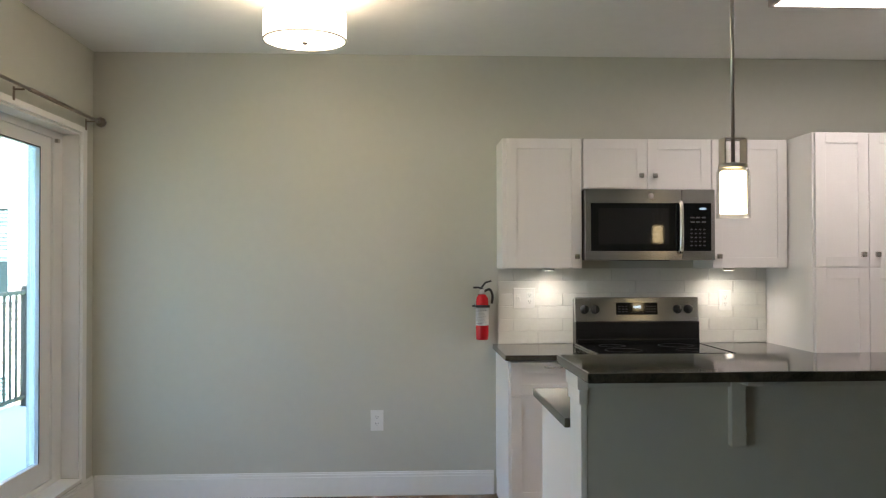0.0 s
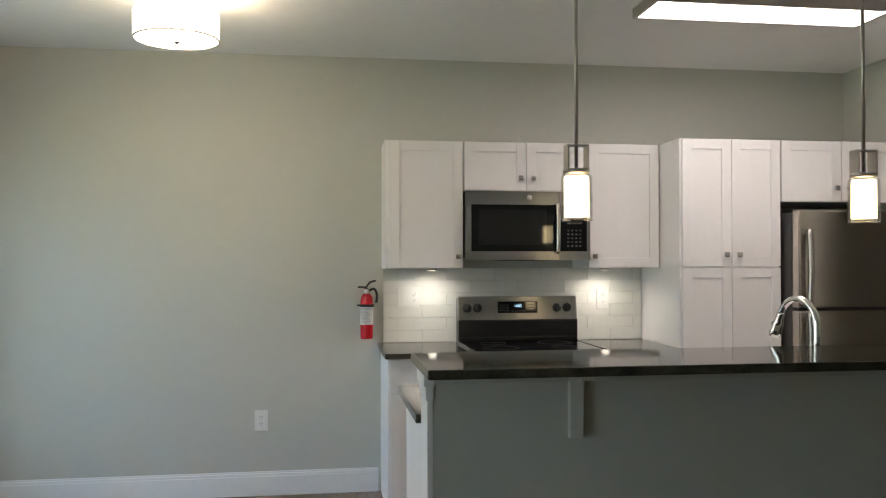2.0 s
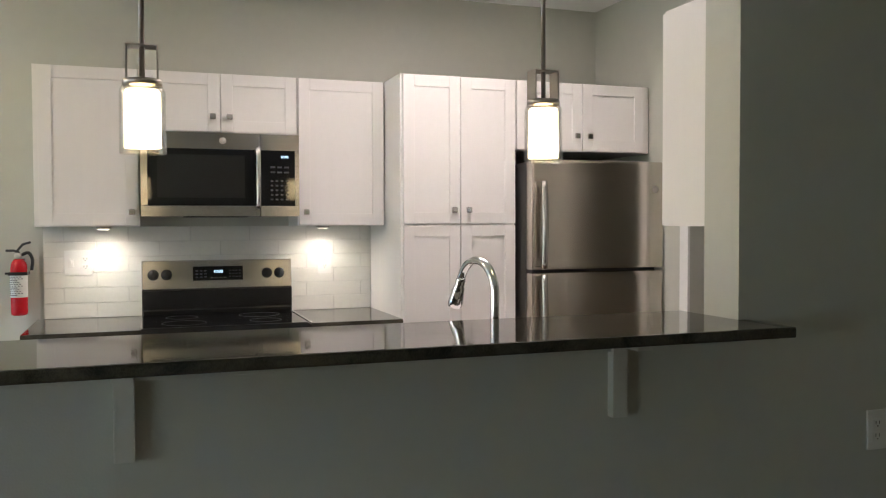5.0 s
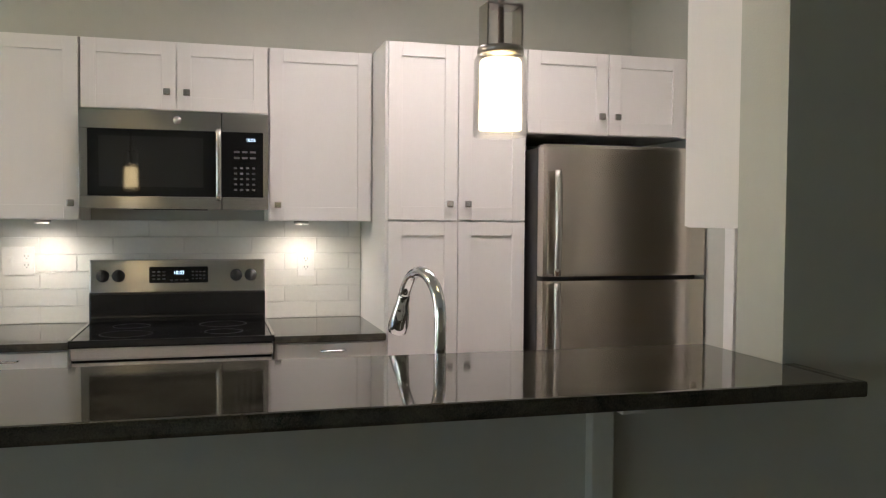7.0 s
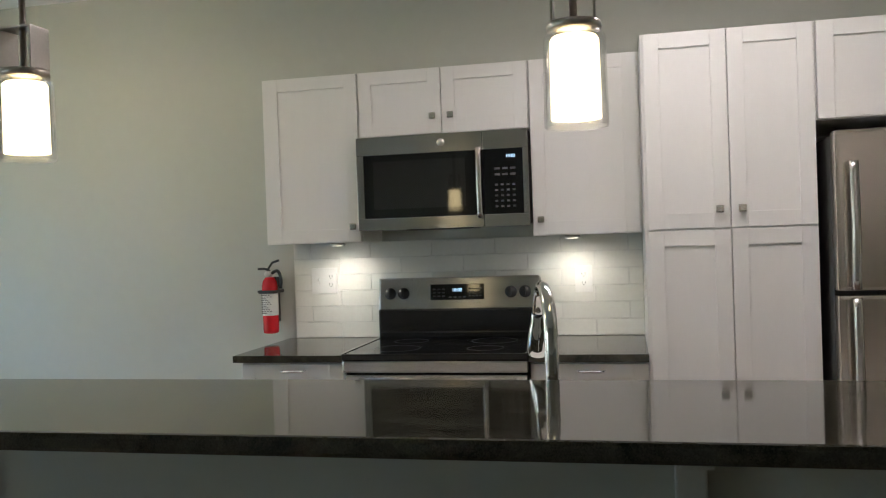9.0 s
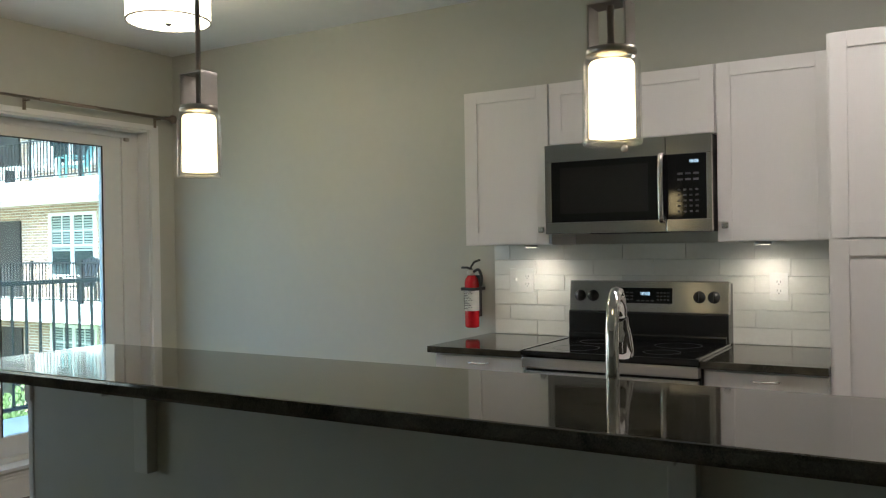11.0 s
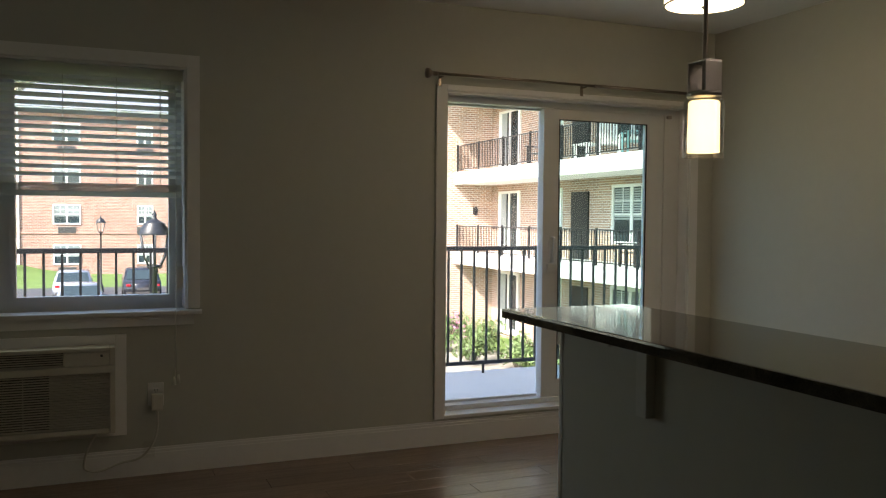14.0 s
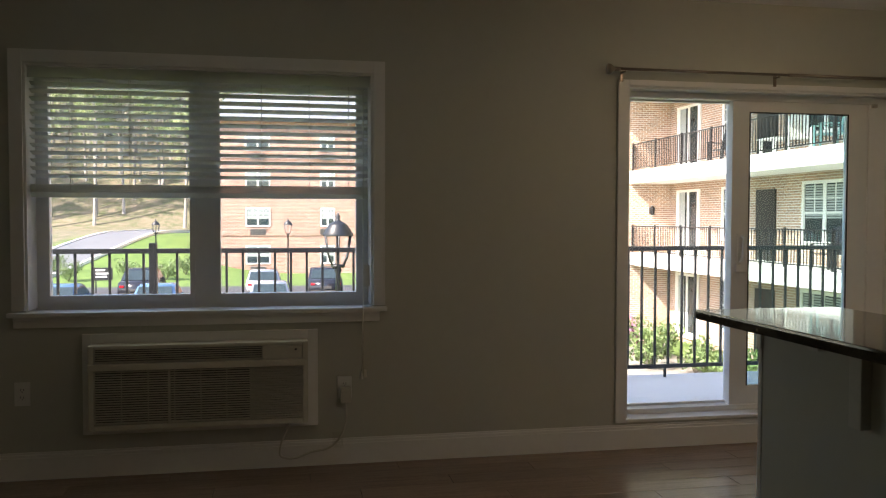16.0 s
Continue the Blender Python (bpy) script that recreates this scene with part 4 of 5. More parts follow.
# ---- lamps ----
def pendant(x, y):
    p = base("pendant_lamp", x, y, ZC)
    bm = bmesh.new()
    lathe_into(bm, [(0.0, ZC - 0.025), (0.055, ZC - 0.025), (0.06, ZC - 0.02), (0.06, ZC), (0.0, ZC)], (x, y, 0), steps=28)
    tube_into(bm, [(x, y, ZC - 0.02), (x, y, 1.735)], 0.0065, 12)
    adopt(p, mesh_object("stem", bm, M_NICKEL))
    # open rectangular holder of flat bar
    adopt(p, boxes("holder", [(x - 0.037, x - 0.033, y - 0.027, y + 0.027, 1.733, 1.811), (x + 0.033, x + 0.037, y - 0.027, y + 0.027, 1.733, 1.811),
                              (x - 0.037, x + 0.037, y - 0.027, y + 0.027, 1.811, 1.815)], M_NICKEL, bevel=0.001))
    adopt(p, lathe("cap", [(0.0, 1.733), (0.044, 1.733), (0.046, 1.728), (0.046, 1.72), (0.0, 1.719)], (x, y, 0), M_NICKEL))
    adopt(p, lathe("outer_glass", [(0.03, 1.7185), (0.046, 1.718), (0.0525, 1.706), (0.054, 1.56), (0.0525, 1.558), (0.0510, 1.56), (0.0495, 1.704), (0.044, 1.7145), (0.03, 1.7155), (0.03, 1.7185)], (x, y, 0), M_CLEAR, steps=40))
    adopt(p, lathe("inner_shade", [(0.0, 1.709), (0.037, 1.709), (0.041, 1.703), (0.042, 1.572), (0.039, 1.572), (0.0, 1.576)], (x, y, 0), M_PEND, steps=32))
    return tagged(p, "lit nickel pendant with opal shade inside clear glass", "pendant lamp", "pendants above the bar")


pendant(1.118, 2.683)
pendant(2.176, 2.683)

dx, dy, zb, R = -0.392, 3.917, 2.43, 0.19
drum = base("drum_ceiling_lamp", dx, dy, ZC)
adopt(drum, lathe("canopy", [(0.0, ZC), (0.09, ZC), (0.09, ZC - 0.02), (0.02, ZC - 0.022), (0.015, ZC - 0.08)], (dx, dy, 0), M_NICKEL),
      lathe("shade", [(R, zb + 0.012), (R, zb + 0.132), (R - 0.004, zb + 0.132), (R - 0.004, zb + 0.012)], (dx, dy, 0), M_DRUM, steps=56),
      lathe("rim", [(R + 0.002, zb + 0.006), (R + 0.002, zb + 0.013), (R - 0.006, zb + 0.013), (R - 0.006, zb + 0.006), (R + 0.002, zb + 0.006)], (dx, dy, 0), M_NICKEL, steps=56),
      lathe("diffuser", [(0.0, zb), (0.1, zb + 0.002), (R - 0.006, zb + 0.008)], (dx, dy, 0), M_DIFF, steps=48),
      lathe("finial", [(0.0, zb - 0.014), (0.008, zb - 0.012), (0.016, zb - 0.004), (0.016, zb)], (dx, dy, 0), M_NICKEL, steps=16),
      lathe("spider", [(0.006, zb), (0.006, ZC - 0.05)], (dx, dy, 0), M_NICKEL, steps=8))
tagged(drum, "lit white drum lamp with nickel rim on the ceiling", "ceiling lamp")

px0, px1, py0, py1 = 1.81, 3.03, 3.66, 3.965
panel = base("panel_ceiling_lamp", (px0 + px1) / 2, (py0 + py1) / 2, ZC)
adopt(panel, boxes("frame", [(px0, px0 + 0.02, py0, py1, 2.635, ZC), (px1 - 0.02, px1, py0, py1, 2.635, ZC), (px0 + 0.02, px1 - 0.02, py0, py0 + 0.02, 2.635, ZC), (px0 + 0.02, px1 - 0.02, py1 - 0.02, py1, 2.635, ZC)], M_NICKEL, bevel=0.003),
      box("diffuser", px0 + 0.018, px1 - 0.018, py0 + 0.018, py1 - 0.018, 2.64, 2.652, M_PANEL))
tagged(panel, "long lit white panel lamp with nickel frame on the ceiling", "ceiling lamp")

for x in (0.93, 2.02):
    k = base("puck_lamp", x, 5.0, ZU)
    adopt(k, lathe("housing", [(0.0, 0.0), (0.033, 0.0), (0.033, -0.012), (0.028, -0.014), (0.0, -0.0125)], (x, 5.0, ZU), M_NICKEL, steps=24),
          lathe("lens", [(0.0, -0.0150), (0.024, -0.0148), (0.024, -0.0135)], (x, 5.0, ZU), M_PUCK, steps=20))
    tagged(k, "small lit puck lamp under a wall cabinet", "puck lamp", "puck lamps")
    lamp = new("puck_light", bpy.data.lights.new("puck_light", "SPOT"))
    lamp.data.energy, lamp.data.spot_size, lamp.data.spot_blend = PUCK_WATTS, radians(168), 1.0
    lamp.data.color, lamp.data.shadow_soft_size = (1.0, 0.87, 0.66), 0.03
    lamp.matrix_world = look((x, 5.0, ZU - 0.02), (x, 5.05, 0.9))


# ---- fire extinguisher ----
def extinguisher():
    x, y = 0.540, YB - 0.075
    e = base("fire_extinguisher", x, y, 0.946)
    adopt(e, lathe("cylinder", [(0.0, 0.948), (0.028, 0.946), (0.036, 0.95), (0.038, 0.965), (0.038, 1.175), (0.034, 1.2), (0.022, 1.218), (0.014, 1.222)], (x, y, 0), M_RED, steps=32))
    adopt(e, lathe("label", [(0.0384, 1.035), (0.0388, 1.036), (0.0388, 1.145), (0.0384, 1.146)], (x, y, 0), M_LABEL, steps=32))
    bm = bmesh.new()
    for i in range(11):
        z = 1.045 + i * 0.0088
        a0, a1 = radians(-150), radians(-150 + 50 + 12 * (i * 7 % 4))
        for a in np.linspace(a0, a1, 5):
            c = Vector((x + 0.0392 * math.cos(a), y + 0.0392 * math.sin(a), z))
            box_into(bm, c.x - 0.0035, c.x + 0.0035, c.y - 0.001, c.y + 0.001, z, z + 0.0035)
    adopt(e, mesh_object("printed_lines", bm, M_BLACKPL))
    adopt(e, boxes("mount_strap", [(x - 0.041, x + 0.041, y - 0.041, y - 0.0405, 1.142, 1.158), (x - 0.042, x - 0.04, y - 0.041, YB - 0.001, 1.142, 1.158), (x + 0.04, x + 0.042, y - 0.041, YB - 0.001, 1.142, 1.158),
                                   (x - 0.06, x - 0.04, y - 0.012, y + 0.012, 1.146, 1.156), (x - 0.02, x + 0.02, YB - 0.04, YB - 0.0005, 1.0, 1.22)], M_BLACKPL, bevel=0.0005))
    bm = bmesh.new()
    lathe_into(bm, [(0.0, 1.215), (0.016, 1.215), (0.016, 1.25), (0.0, 1.252)], (x, y, 0), steps=18)
    adopt(e, mesh_object("valve", bm, M_NICKEL))
    bm = bmesh.new()
    tube_into(bm, [(x + 0.005, y, 1.25), (x - 0.02, y - 0.005, 1.262), (x - 0.055, y - 0.008, 1.262)], 0.006, 8)
    tube_into(bm, [(x - 0.01, y, 1.255), (x + 0.02, y - 0.005, 1.292), (x + 0.055, y - 0.008, 1.302)], 0.006, 8)
    tube_into(bm, curve([(x + 0.012, y, 1.24), (x + 0.045, y - 0.005, 1.25), (x + 0.062, y - 0.006, 1.215), (x + 0.058, y - 0.006, 1.165)]), 0.008, 10)
    adopt(e, mesh_object("lever_and_hose", bm, M_BLACKPL))
    bm = bmesh.new()
    lathe_into(bm, [(0.0, 0.006), (0.013, 0.006), (0.014, 0.0)], (x - 0.004, y - 0.016, 1.237), FACING, 18)
    adopt(e, mesh_object("gauge", bm, M_LABEL))
    tagged(e, "red fire extinguisher with white label strapped to the wall", "fire extinguisher")


extinguisher()

# ---- laundry beyond the doorway ----
wsh = base("washing_machine", 4.6, 4.76, 0)
adopt(wsh, box("body", 4.27, 4.93, 4.42, 5.10, 0.02, 0.96, M_PLATE, bevel=0.02), box("console", 4.24, 4.42, 4.42, 5.10, 0.962, 1.13, M_PLATE, bevel=0.03),
      box("console_face", 4.234, 4.241, 4.46, 5.06, 1.02, 1.10, M_BLACKPL), boxes("feet", [(4.30, 4.35, y, y + 0.05, 0, 0.03) for y in (4.47, 5.0)], M_BLACKPL))
adopt(wsh, lathe("dial", [(0.0, 0.03), (0.03, 0.03), (0.035, 0.0)], (4.235, 4.78, 1.065), M_NICKEL, turn=Euler((0, radians(-90), 0)).to_matrix(), steps=20),
      lathe("round_door", [(0.0, 0.012), (0.13, 0.018), (0.2, 0.03), (0.22, 0.0)], (4.27, 4.76, 0.6), M_BLACKPL, turn=Euler((0, radians(-90), 0)).to_matrix(), steps=32))
tagged(wsh, "white washing machine with dark control panel in the laundry", "washing machine")


# ---- our balcony ----
ZB, XE = 0.10, -3.52
setting(box("balcony_floor", XE, XW - 0.301, -4.0, 8.0, ZB - 0.22, ZB, M_CONC), "pale grey concrete balcony floor")


def railing(name, a, b, z, posts, baluster=None, gap=0.115, top=1.06, low=0.075, label="", post=0.055, bar=0.017):
    """A straight metal railing from a to b standing on z, of posts, two rails and upright bars."""
    a, b = Vector((*a, z)), Vector((*b, z))
    span = (b - a).length
    m = Matrix.Translation(a) @ Euler((0, 0, math.atan2(b.y - a.y, b.x - a.x))).to_matrix().to_4x4()
    r = base(name, 0, 0, 0)
    r.matrix_basis = m
    box("top_rail", 0, span, -0.022, 0.022, top - 0.035, top, M_IRON, r, bevel=0.004)
    box("bottom_rail", 0, span, -0.015, 0.015, low, low + 0.03, M_IRON, r, bevel=0.003)
    for p in posts:
        box("post", p - post / 2, p + post / 2, -post / 2, post / 2, 0, top + 0.04, M_IRON, r, bevel=0.006)
    bm = bmesh.new()
    n = int(span / gap)
    for i in range(1, n):
        x = i * span / n
        if all(abs(x - p) > 0.05 for p in posts):
            box_into(bm, x - bar / 2, x + bar / 2, -bar / 2, bar / 2, low + 0.03, top - 0.035)
    mesh_object("bars", bm, M_IRON, r)
    return tagged(r, label or "black metal balcony railing with upright bars", "railing")


railing("balcony_railing", (-3.40, -4.0), (-3.40, 8.0), ZB, [0.05, 2.35, 4.22, 10.4, 11.95])
boxes_leg = boxes("railing_leg", [(-3.409, -3.391, 4.158, 4.176, ZB, ZB + 0.09), (-3.409, -3.391, 2.9, 2.918, ZB, ZB + 0.09)], M_IRON)
boxes_leg.parent = bpy.data.objects["balcony_railing"]
boxes_leg.matrix_parent_inverse = bpy.data.objects["balcony_railing"].matrix_basis.inverted()

# ---- ground ----
ZG = -3.0


def smooth(a, b, v):
    k = min(1.0, max(0.0, (v - a) / (b - a)))
    return k * k * (3 - 2 * k)


def ground_height(x, y):
    bank = 3.0 * smooth(-50, -78, x) * smooth(1, -9, y)
    hill = max(0.0, -x - 90) * 0.36 * smooth(-88, -105, x)
    return ZG + bank + min(hill, 45) + 0.5 * noise.noise(Vector((x * 0.05, y * 0.05, 0))) * smooth(-60, -95, x)


def ground_material():
    m = material("lawn and leaf litter", (0.1, 0.15, 0.03), 0.95, bump=0.6, bump_scale=6)
    n, l = m.node_tree.nodes, m.node_tree.links
    b = n["Principled BSDF"]
    tc, sep = n.new("ShaderNodeTexCoord"), n.new("ShaderNodeSeparateXYZ")
    l.new(tc.outputs["Object"], sep.inputs[0])
    n1, n2 = n.new("ShaderNodeTexNoise"), n.new("ShaderNodeTexNoise")
    n1.inputs["Scale"].default_value, n2.inputs["Scale"].default_value, n2.inputs["Detail"].default_value = 0.12, 1.3, 8
    l.new(tc.outputs["Object"], n1.inputs["Vector"]), l.new(tc.outputs["Object"], n2.inputs["Vector"])
    grass, litter = n.new("ShaderNodeValToRGB"), n.new("ShaderNodeValToRGB")
    for ramp, c0, c1 in ((grass, (0.06, 0.115, 0.02, 1), (0.12, 0.19, 0.04, 1)), (litter, (0.09, 0.10, 0.045, 1), (0.20, 0.16, 0.11, 1))):
        ramp.color_ramp.elements[0].position, ramp.color_ramp.elements[1].position = 0.35, 0.65
        ramp.color_ramp.elements[0].color, ramp.color_ramp.elements[1].color = c0, c1
        l.new(n2.outputs["Fac"], ramp.inputs[0])
    add = n.new("ShaderNodeMath")
    add.operation = "MULTIPLY_ADD"
    l.new(n1.outputs["Fac"], add.inputs[0])
    add.inputs[1].default_value = 14
    l.new(sep.outputs[0], add.inputs[2])
    rng = n.new("ShaderNodeMapRange")
    rng.inputs["From Min"].default_value, rng.inputs["From Max"].default_value = -80, -86
    l.new(add.outputs[0], rng.inputs["Value"])
    past = n.new("ShaderNodeVectorMath")          # distance past the hill road
    past.operation = "DOT_PRODUCT"
    past.inputs[1].default_value = (-0.23, -0.973, 0)
    l.new(tc.outputs["Object"], past.inputs[0])
    r2, either = n.new("ShaderNodeMapRange"), n.new("ShaderNodeMath")
    r2.inputs["From Min"].default_value, r2.inputs["From Max"].default_value = 31.5, 33.0
    either.operation = "MAXIMUM"
    l.new(past.outputs["Value"], r2.inputs["Value"])
    l.new(rng.outputs[0], either.inputs[0]), l.new(r2.outputs[0], either.inputs[1])
    mix = n.new("ShaderNodeMix")
    mix.data_type = "RGBA"
    l.new(either.outputs[0], mix.inputs[0]), l.new(grass.outputs[0], mix.inputs[6]), l.new(litter.outputs[0], mix.inputs[7])
    l.new(mix.outputs[2], b.inputs["Base Color"])
    return m


def sheet(name, xs, ys, lift, mat):
    vs = [(x, y, ground_height(x, y) + lift) for x in xs for y in ys]
    k = len(ys)
    fs = [(i * k + j, i * k + j + 1, (i + 1) * k + j + 1, (i + 1) * k + j) for i in range(len(xs) - 1) for j in range(k - 1)]
    me = bpy.data.meshes.new(name)
    me.from_pydata(vs, [], fs)
    me.materials.append(mat)
    for p in me.polygons:
        p.use_smooth = True
    return new(name, me)


setting(sheet("ground", [-900, -600, -400, -300, -220] + list(np.arange(-180, -28, 2.0)) + [-20, 0, 60, 300, 900], [-900, -400, -200, -120] + list(np.arange(-90, 60, 2.5)) + [120, 300, 900], 0, ground_material()),
        "green lawn rising to a leaf-strewn wooded hillside")
setting(sheet("road_parking", list(np.arange(-52, -23.9, 2.0)), list(np.arange(-60, 12.1, 3.0)), 0.03, M_ASPHALT), "grey asphalt parking lot")


def hill_road():
    """A road that climbs along the foot of the hill, with pale kerbs."""
    line = curve([(-41, -23, 0), (-52, -17.6, 0), (-66, -14.0, 0), (-78, -11.6, 0), (-89, -10.2, 0)], 12)
    rows, vs, fs, across = [], [], [], 6
    for p, q in zip(line, line[1:] + [line[-1] * 2 - line[-2]]):
        side = (q - p).normalized().cross(Vector((0, 0, 1))) * 2.1
        strip = [p + side * (2 * k / across - 1) for k in range(across + 1)]
        strip = [(v.x, v.y, ground_height(v.x, v.y) + 0.13) for v in strip]
        vs += strip
        rows.append((strip[0], strip[-1]))
    w = across + 1
    for i in range(len(rows) - 1):
        fs += [(i * w + k, i * w + k + 1, (i + 1) * w + k + 1, (i + 1) * w + k) for k in range(across)]
    me = bpy.data.meshes.new("road_hill")
    me.from_pydata(vs, [], fs)
    me.materials.append(M_ROADWAY)
    setting(new("road_hill", me), "grey asphalt road climbing along the hill")
    bm = bmesh.new()
    for side, other in ((0, 1), (1, 0)):
        for r0, r1 in zip(rows, rows[1:]):
            p, q = Vector(r0[side]), Vector(r1[side])
            o = (p - Vector(r0[other])).normalized() * 0.2
            up = Vector((0, 0, 0.09))
            v = [bm.verts.new(c) for c in (p - up * 3, q - up * 3, q + o - up * 3, p + o - up * 3, p + up, q + up, q + o + up, p + o + up)]
            for f in ((0, 3, 2, 1), (4, 5, 6, 7), (0, 1, 5, 4), (1, 2, 6, 5), (2, 3, 7, 6), (3, 0, 4, 7)):
                bm.faces.new([v[k] for k in f])
    setting(mesh_object("kerb_hill", bm, M_CONC), "pale concrete kerbs along the hill road")


hill_road()


# ---- buildings ----
def out_window(parent, m, w, h, kind="double", ac=False):
    """A white window or sliding door on a facade that faces -y in its own space."""
    t = 0.09
    rows = [(-w / 2 - t, -w / 2, -0.06, 0.02, -t, h + t), (w / 2, w / 2 + t, -0.06, 0.02, -t, h + t), (-w / 2, w / 2, -0.058, 0.02, h, h + t), (-w / 2, w / 2, -0.07, 0.02, -t, 0),
            (-0.06, 0.06, -0.045, 0.02, 0, h)]
    if kind != "slider":
        rows += [(-w / 2, w / 2, -0.04, 0.02, h * 0.5 - 0.03, h * 0.5 + 0.03)]
        for c in (-1, 1):
            cx = c * w / 4
            rows += [(cx - 0.012, cx + 0.012, -0.03, 0.01, h * 0.5, h), (c * (w / 2 if c > 0 else 0.0) - (0 if c > 0 else w / 2), 0 if c < 0 else w / 2, -0.03, 0.01, h * 0.75 - 0.012, h * 0.75 + 0.012)]
        rows = [r if r[0] < r[1] else (r[1] - w / 2, r[1], *r[2:]) for r in rows]
    else:
        rows += [(-w / 2, w / 2, -0.05, 0.02, 0, 0.12), (-w / 2, -w / 2 + 0.08, -0.05, 0.02, 0, h), (w / 2 - 0.08, w / 2, -0.05, 0.02, 0, h)]
    f = boxes("window_frame", rows, M_FASCIA)
    g1 = box("window_glass", -w / 2, w / 2, -0.012, 0.015, 0, h, M_OUTGLASS)
    parts = [f, g1]
    if kind == "slider":
        parts.append(box("curtain", -w / 2 + 0.09, -0.25, -0.02, -0.013, 0.12, h, M_OUTBLIND))
    else:
        bm = bmesh.new()
        for i in range(int(h * 0.62 / 0.07)):
            z = h - 0.04 - i * 0.07
            box_into(bm, -w / 2 + 0.03, w / 2 - 0.03, -0.018, -0.013, z - 0.045, z)
        parts.append(mesh_object("window_blind_slats", bm, M_OUTBLIND))
    if ac:
        parts.append(boxes("window_unit", [(-0.6, 0.6, -0.07, 0.0, -0.75, -0.28)] + [(-0.55, 0.55, -0.08, -0.07, -0.72 + i * 0.06, -0.69 + i * 0.06) for i in range(7)], M_DARKGREY))
    for p in parts:
        p.parent = parent
        p.matrix_parent_inverse = Matrix.Translation(parent.location).inverted()
        p.matrix_basis = m


FLOORS = (-2.80, 0.15, 3.10, 6.05)
YF, XL = 15.15, -26.0                  # facade behind the balconies, and its return
wing = base("apartment_wing", XL, YF, ZG)
adopt(wing, boxes("wall", [(XL - 0.4, -4.0, YF, YF + 6, ZG - 0.3, 9.2), ], M_BRICK_X), boxes("return_wall", [(XL - 8, XL, 9.5, YF + 6, ZG - 0.3, 9.2)], M_BRICK_Y))
for z in FLOORS[1:]:
    adopt(wing, box("balcony_slab", XL + 0.002, -8.6, 13.55, YF - 0.002, z - 0.45, z, M_FASCIA, bevel=0.02))
adopt(wing, box("roof", XL - 8.4, -3.8, 9.2, YF + 6.5, 9.2, 9.6, M_FASCIA, bevel=0.05))
for z in FLOORS:
    out_window(wing, pose(-24.55, YF, z + 0.06), 1.5, 2.1, "slider")
    out_window(wing, pose(-21.5, YF, z + 0.62), 1.25, 1.55)
    adopt(wing, box("entrance_door", -20.2, -19.2, YF - 0.05, YF, z, z + 2.1, M_BLACKPL, bevel=0.01))
    out_window(wing, pose(-16.95, YF, z + 0.62), 1.75, 1.55)
    out_window(wing, pose(-12.6, YF, z + 0.62), 1.75, 1.55)
    out_window(wing, pose(-7.6, YF, z + 0.66), 1.6, 1.55)
tagged(wing, "orange brick apartment wing with white balcony slabs", "building")
for z in FLOORS[1:]:
    railing("balcony_railing", (XL + 0.05, 13.65), (-8.6, 13.65), z, [0.03, 1.9, 3.8, 5.7, 7.6, 9.5, 11.4, 13.3, 15.2, 17.1], gap=0.13, bar=0.02, top=0.98)
wl = base("wall_lantern", XL, 14.4, 1.6)
adopt(wl, box("backplate", XL, XL + 0.04, 14.33, 14.47, 1.55, 1.8, M_IRON), lathe("lantern", [(0.0, 1.5), (0.06, 1.52), (0.09, 1.72), (0.1, 1.74), (0.0, 1.86)], (XL + 0.12, 14.4, 0), M_IRON, steps=8))
tagged(wl, "small black wall lantern on the brick return", "wall lantern")


def balcony_chair(m, mat, label):
    """A slatted outdoor chair facing -y in its own space."""
    c = base("balcony_chair", 0, 0, 0)
    for x in (-0.3, 0.25):
        for y, h in ((-0.3, 0.6), (0.25, 0.42)):
            box("leg", x, x + 0.05, y, y + 0.05, 0, h, mat, c, bevel=0.005)
    boxes("seat", [(-0.3, 0.3, -0.28 + i * 0.09, -0.21 + i * 0.09, 0.36, 0.385) for i in range(6)], mat, c, bevel=0.004)
    bm = bmesh.new()
    for i in range(6):
        x = -0.27 + i * 0.092
        box_into(bm, x, x + 0.075, -0.012, 0.012, 0, 0.66 + 0.1 * math.sin(math.pi * (i + 0.5) / 6), 0.004)
    bm.transform(Matrix.Translation((0, 0.25, 0.36)) @ Euler((radians(-18), 0, 0)).to_matrix().to_4x4())
    mesh_object("backrest", bm, mat, c)
    for x in (-0.36, 0.26):
        box("armrest", x, x + 0.1, -0.34, 0.3, 0.6, 0.625, mat, c, bevel=0.005)
    c.matrix_basis = m
    return tagged(c, label, "chair", "balcony chairs")


M_TEAL = material("teal painted wood", (0.16, 0.33, 0.34), 0.5, vary=0.1, scale=6)
balcony_chair(pose(-16.9, 14.3, FLOORS[2], 0, 0, 60), M_FASCIA, "white slatted outdoor chair on the balcony")
balcony_chair(pose(-15.8, 14.4, FLOORS[2], 0, 0, -20), M_TEAL, "teal slatted outdoor chair on the balcony")
balcony_chair(pose(-20.8, 14.3, FLOORS[2], 0, 0, 20), M_IRON, "black slatted outdoor chair on the balcony")
balcony_chair(pose(-15.6, 14.3, FLOORS[1], 0, 0, 10), M_IRON, "black slatted outdoor chair on the balcony")
tb = base("balcony_table", -17.9, 14.2, FLOORS[2])
adopt(tb, box("top", -18.3, -17.5, 13.95, 14.5, FLOORS[2] + 0.42, FLOORS[2] + 0.46, M_FASCIA, bevel=0.01), boxes("leg", [(x, x + 0.06, y, y + 0.06, FLOORS[2], FLOORS[2] + 0.42) for x in (-18.25, -17.6) for y in (14.0, 14.4)], M_FASCIA))
tagged(tb, "low white outdoor table on the balcony", "table")

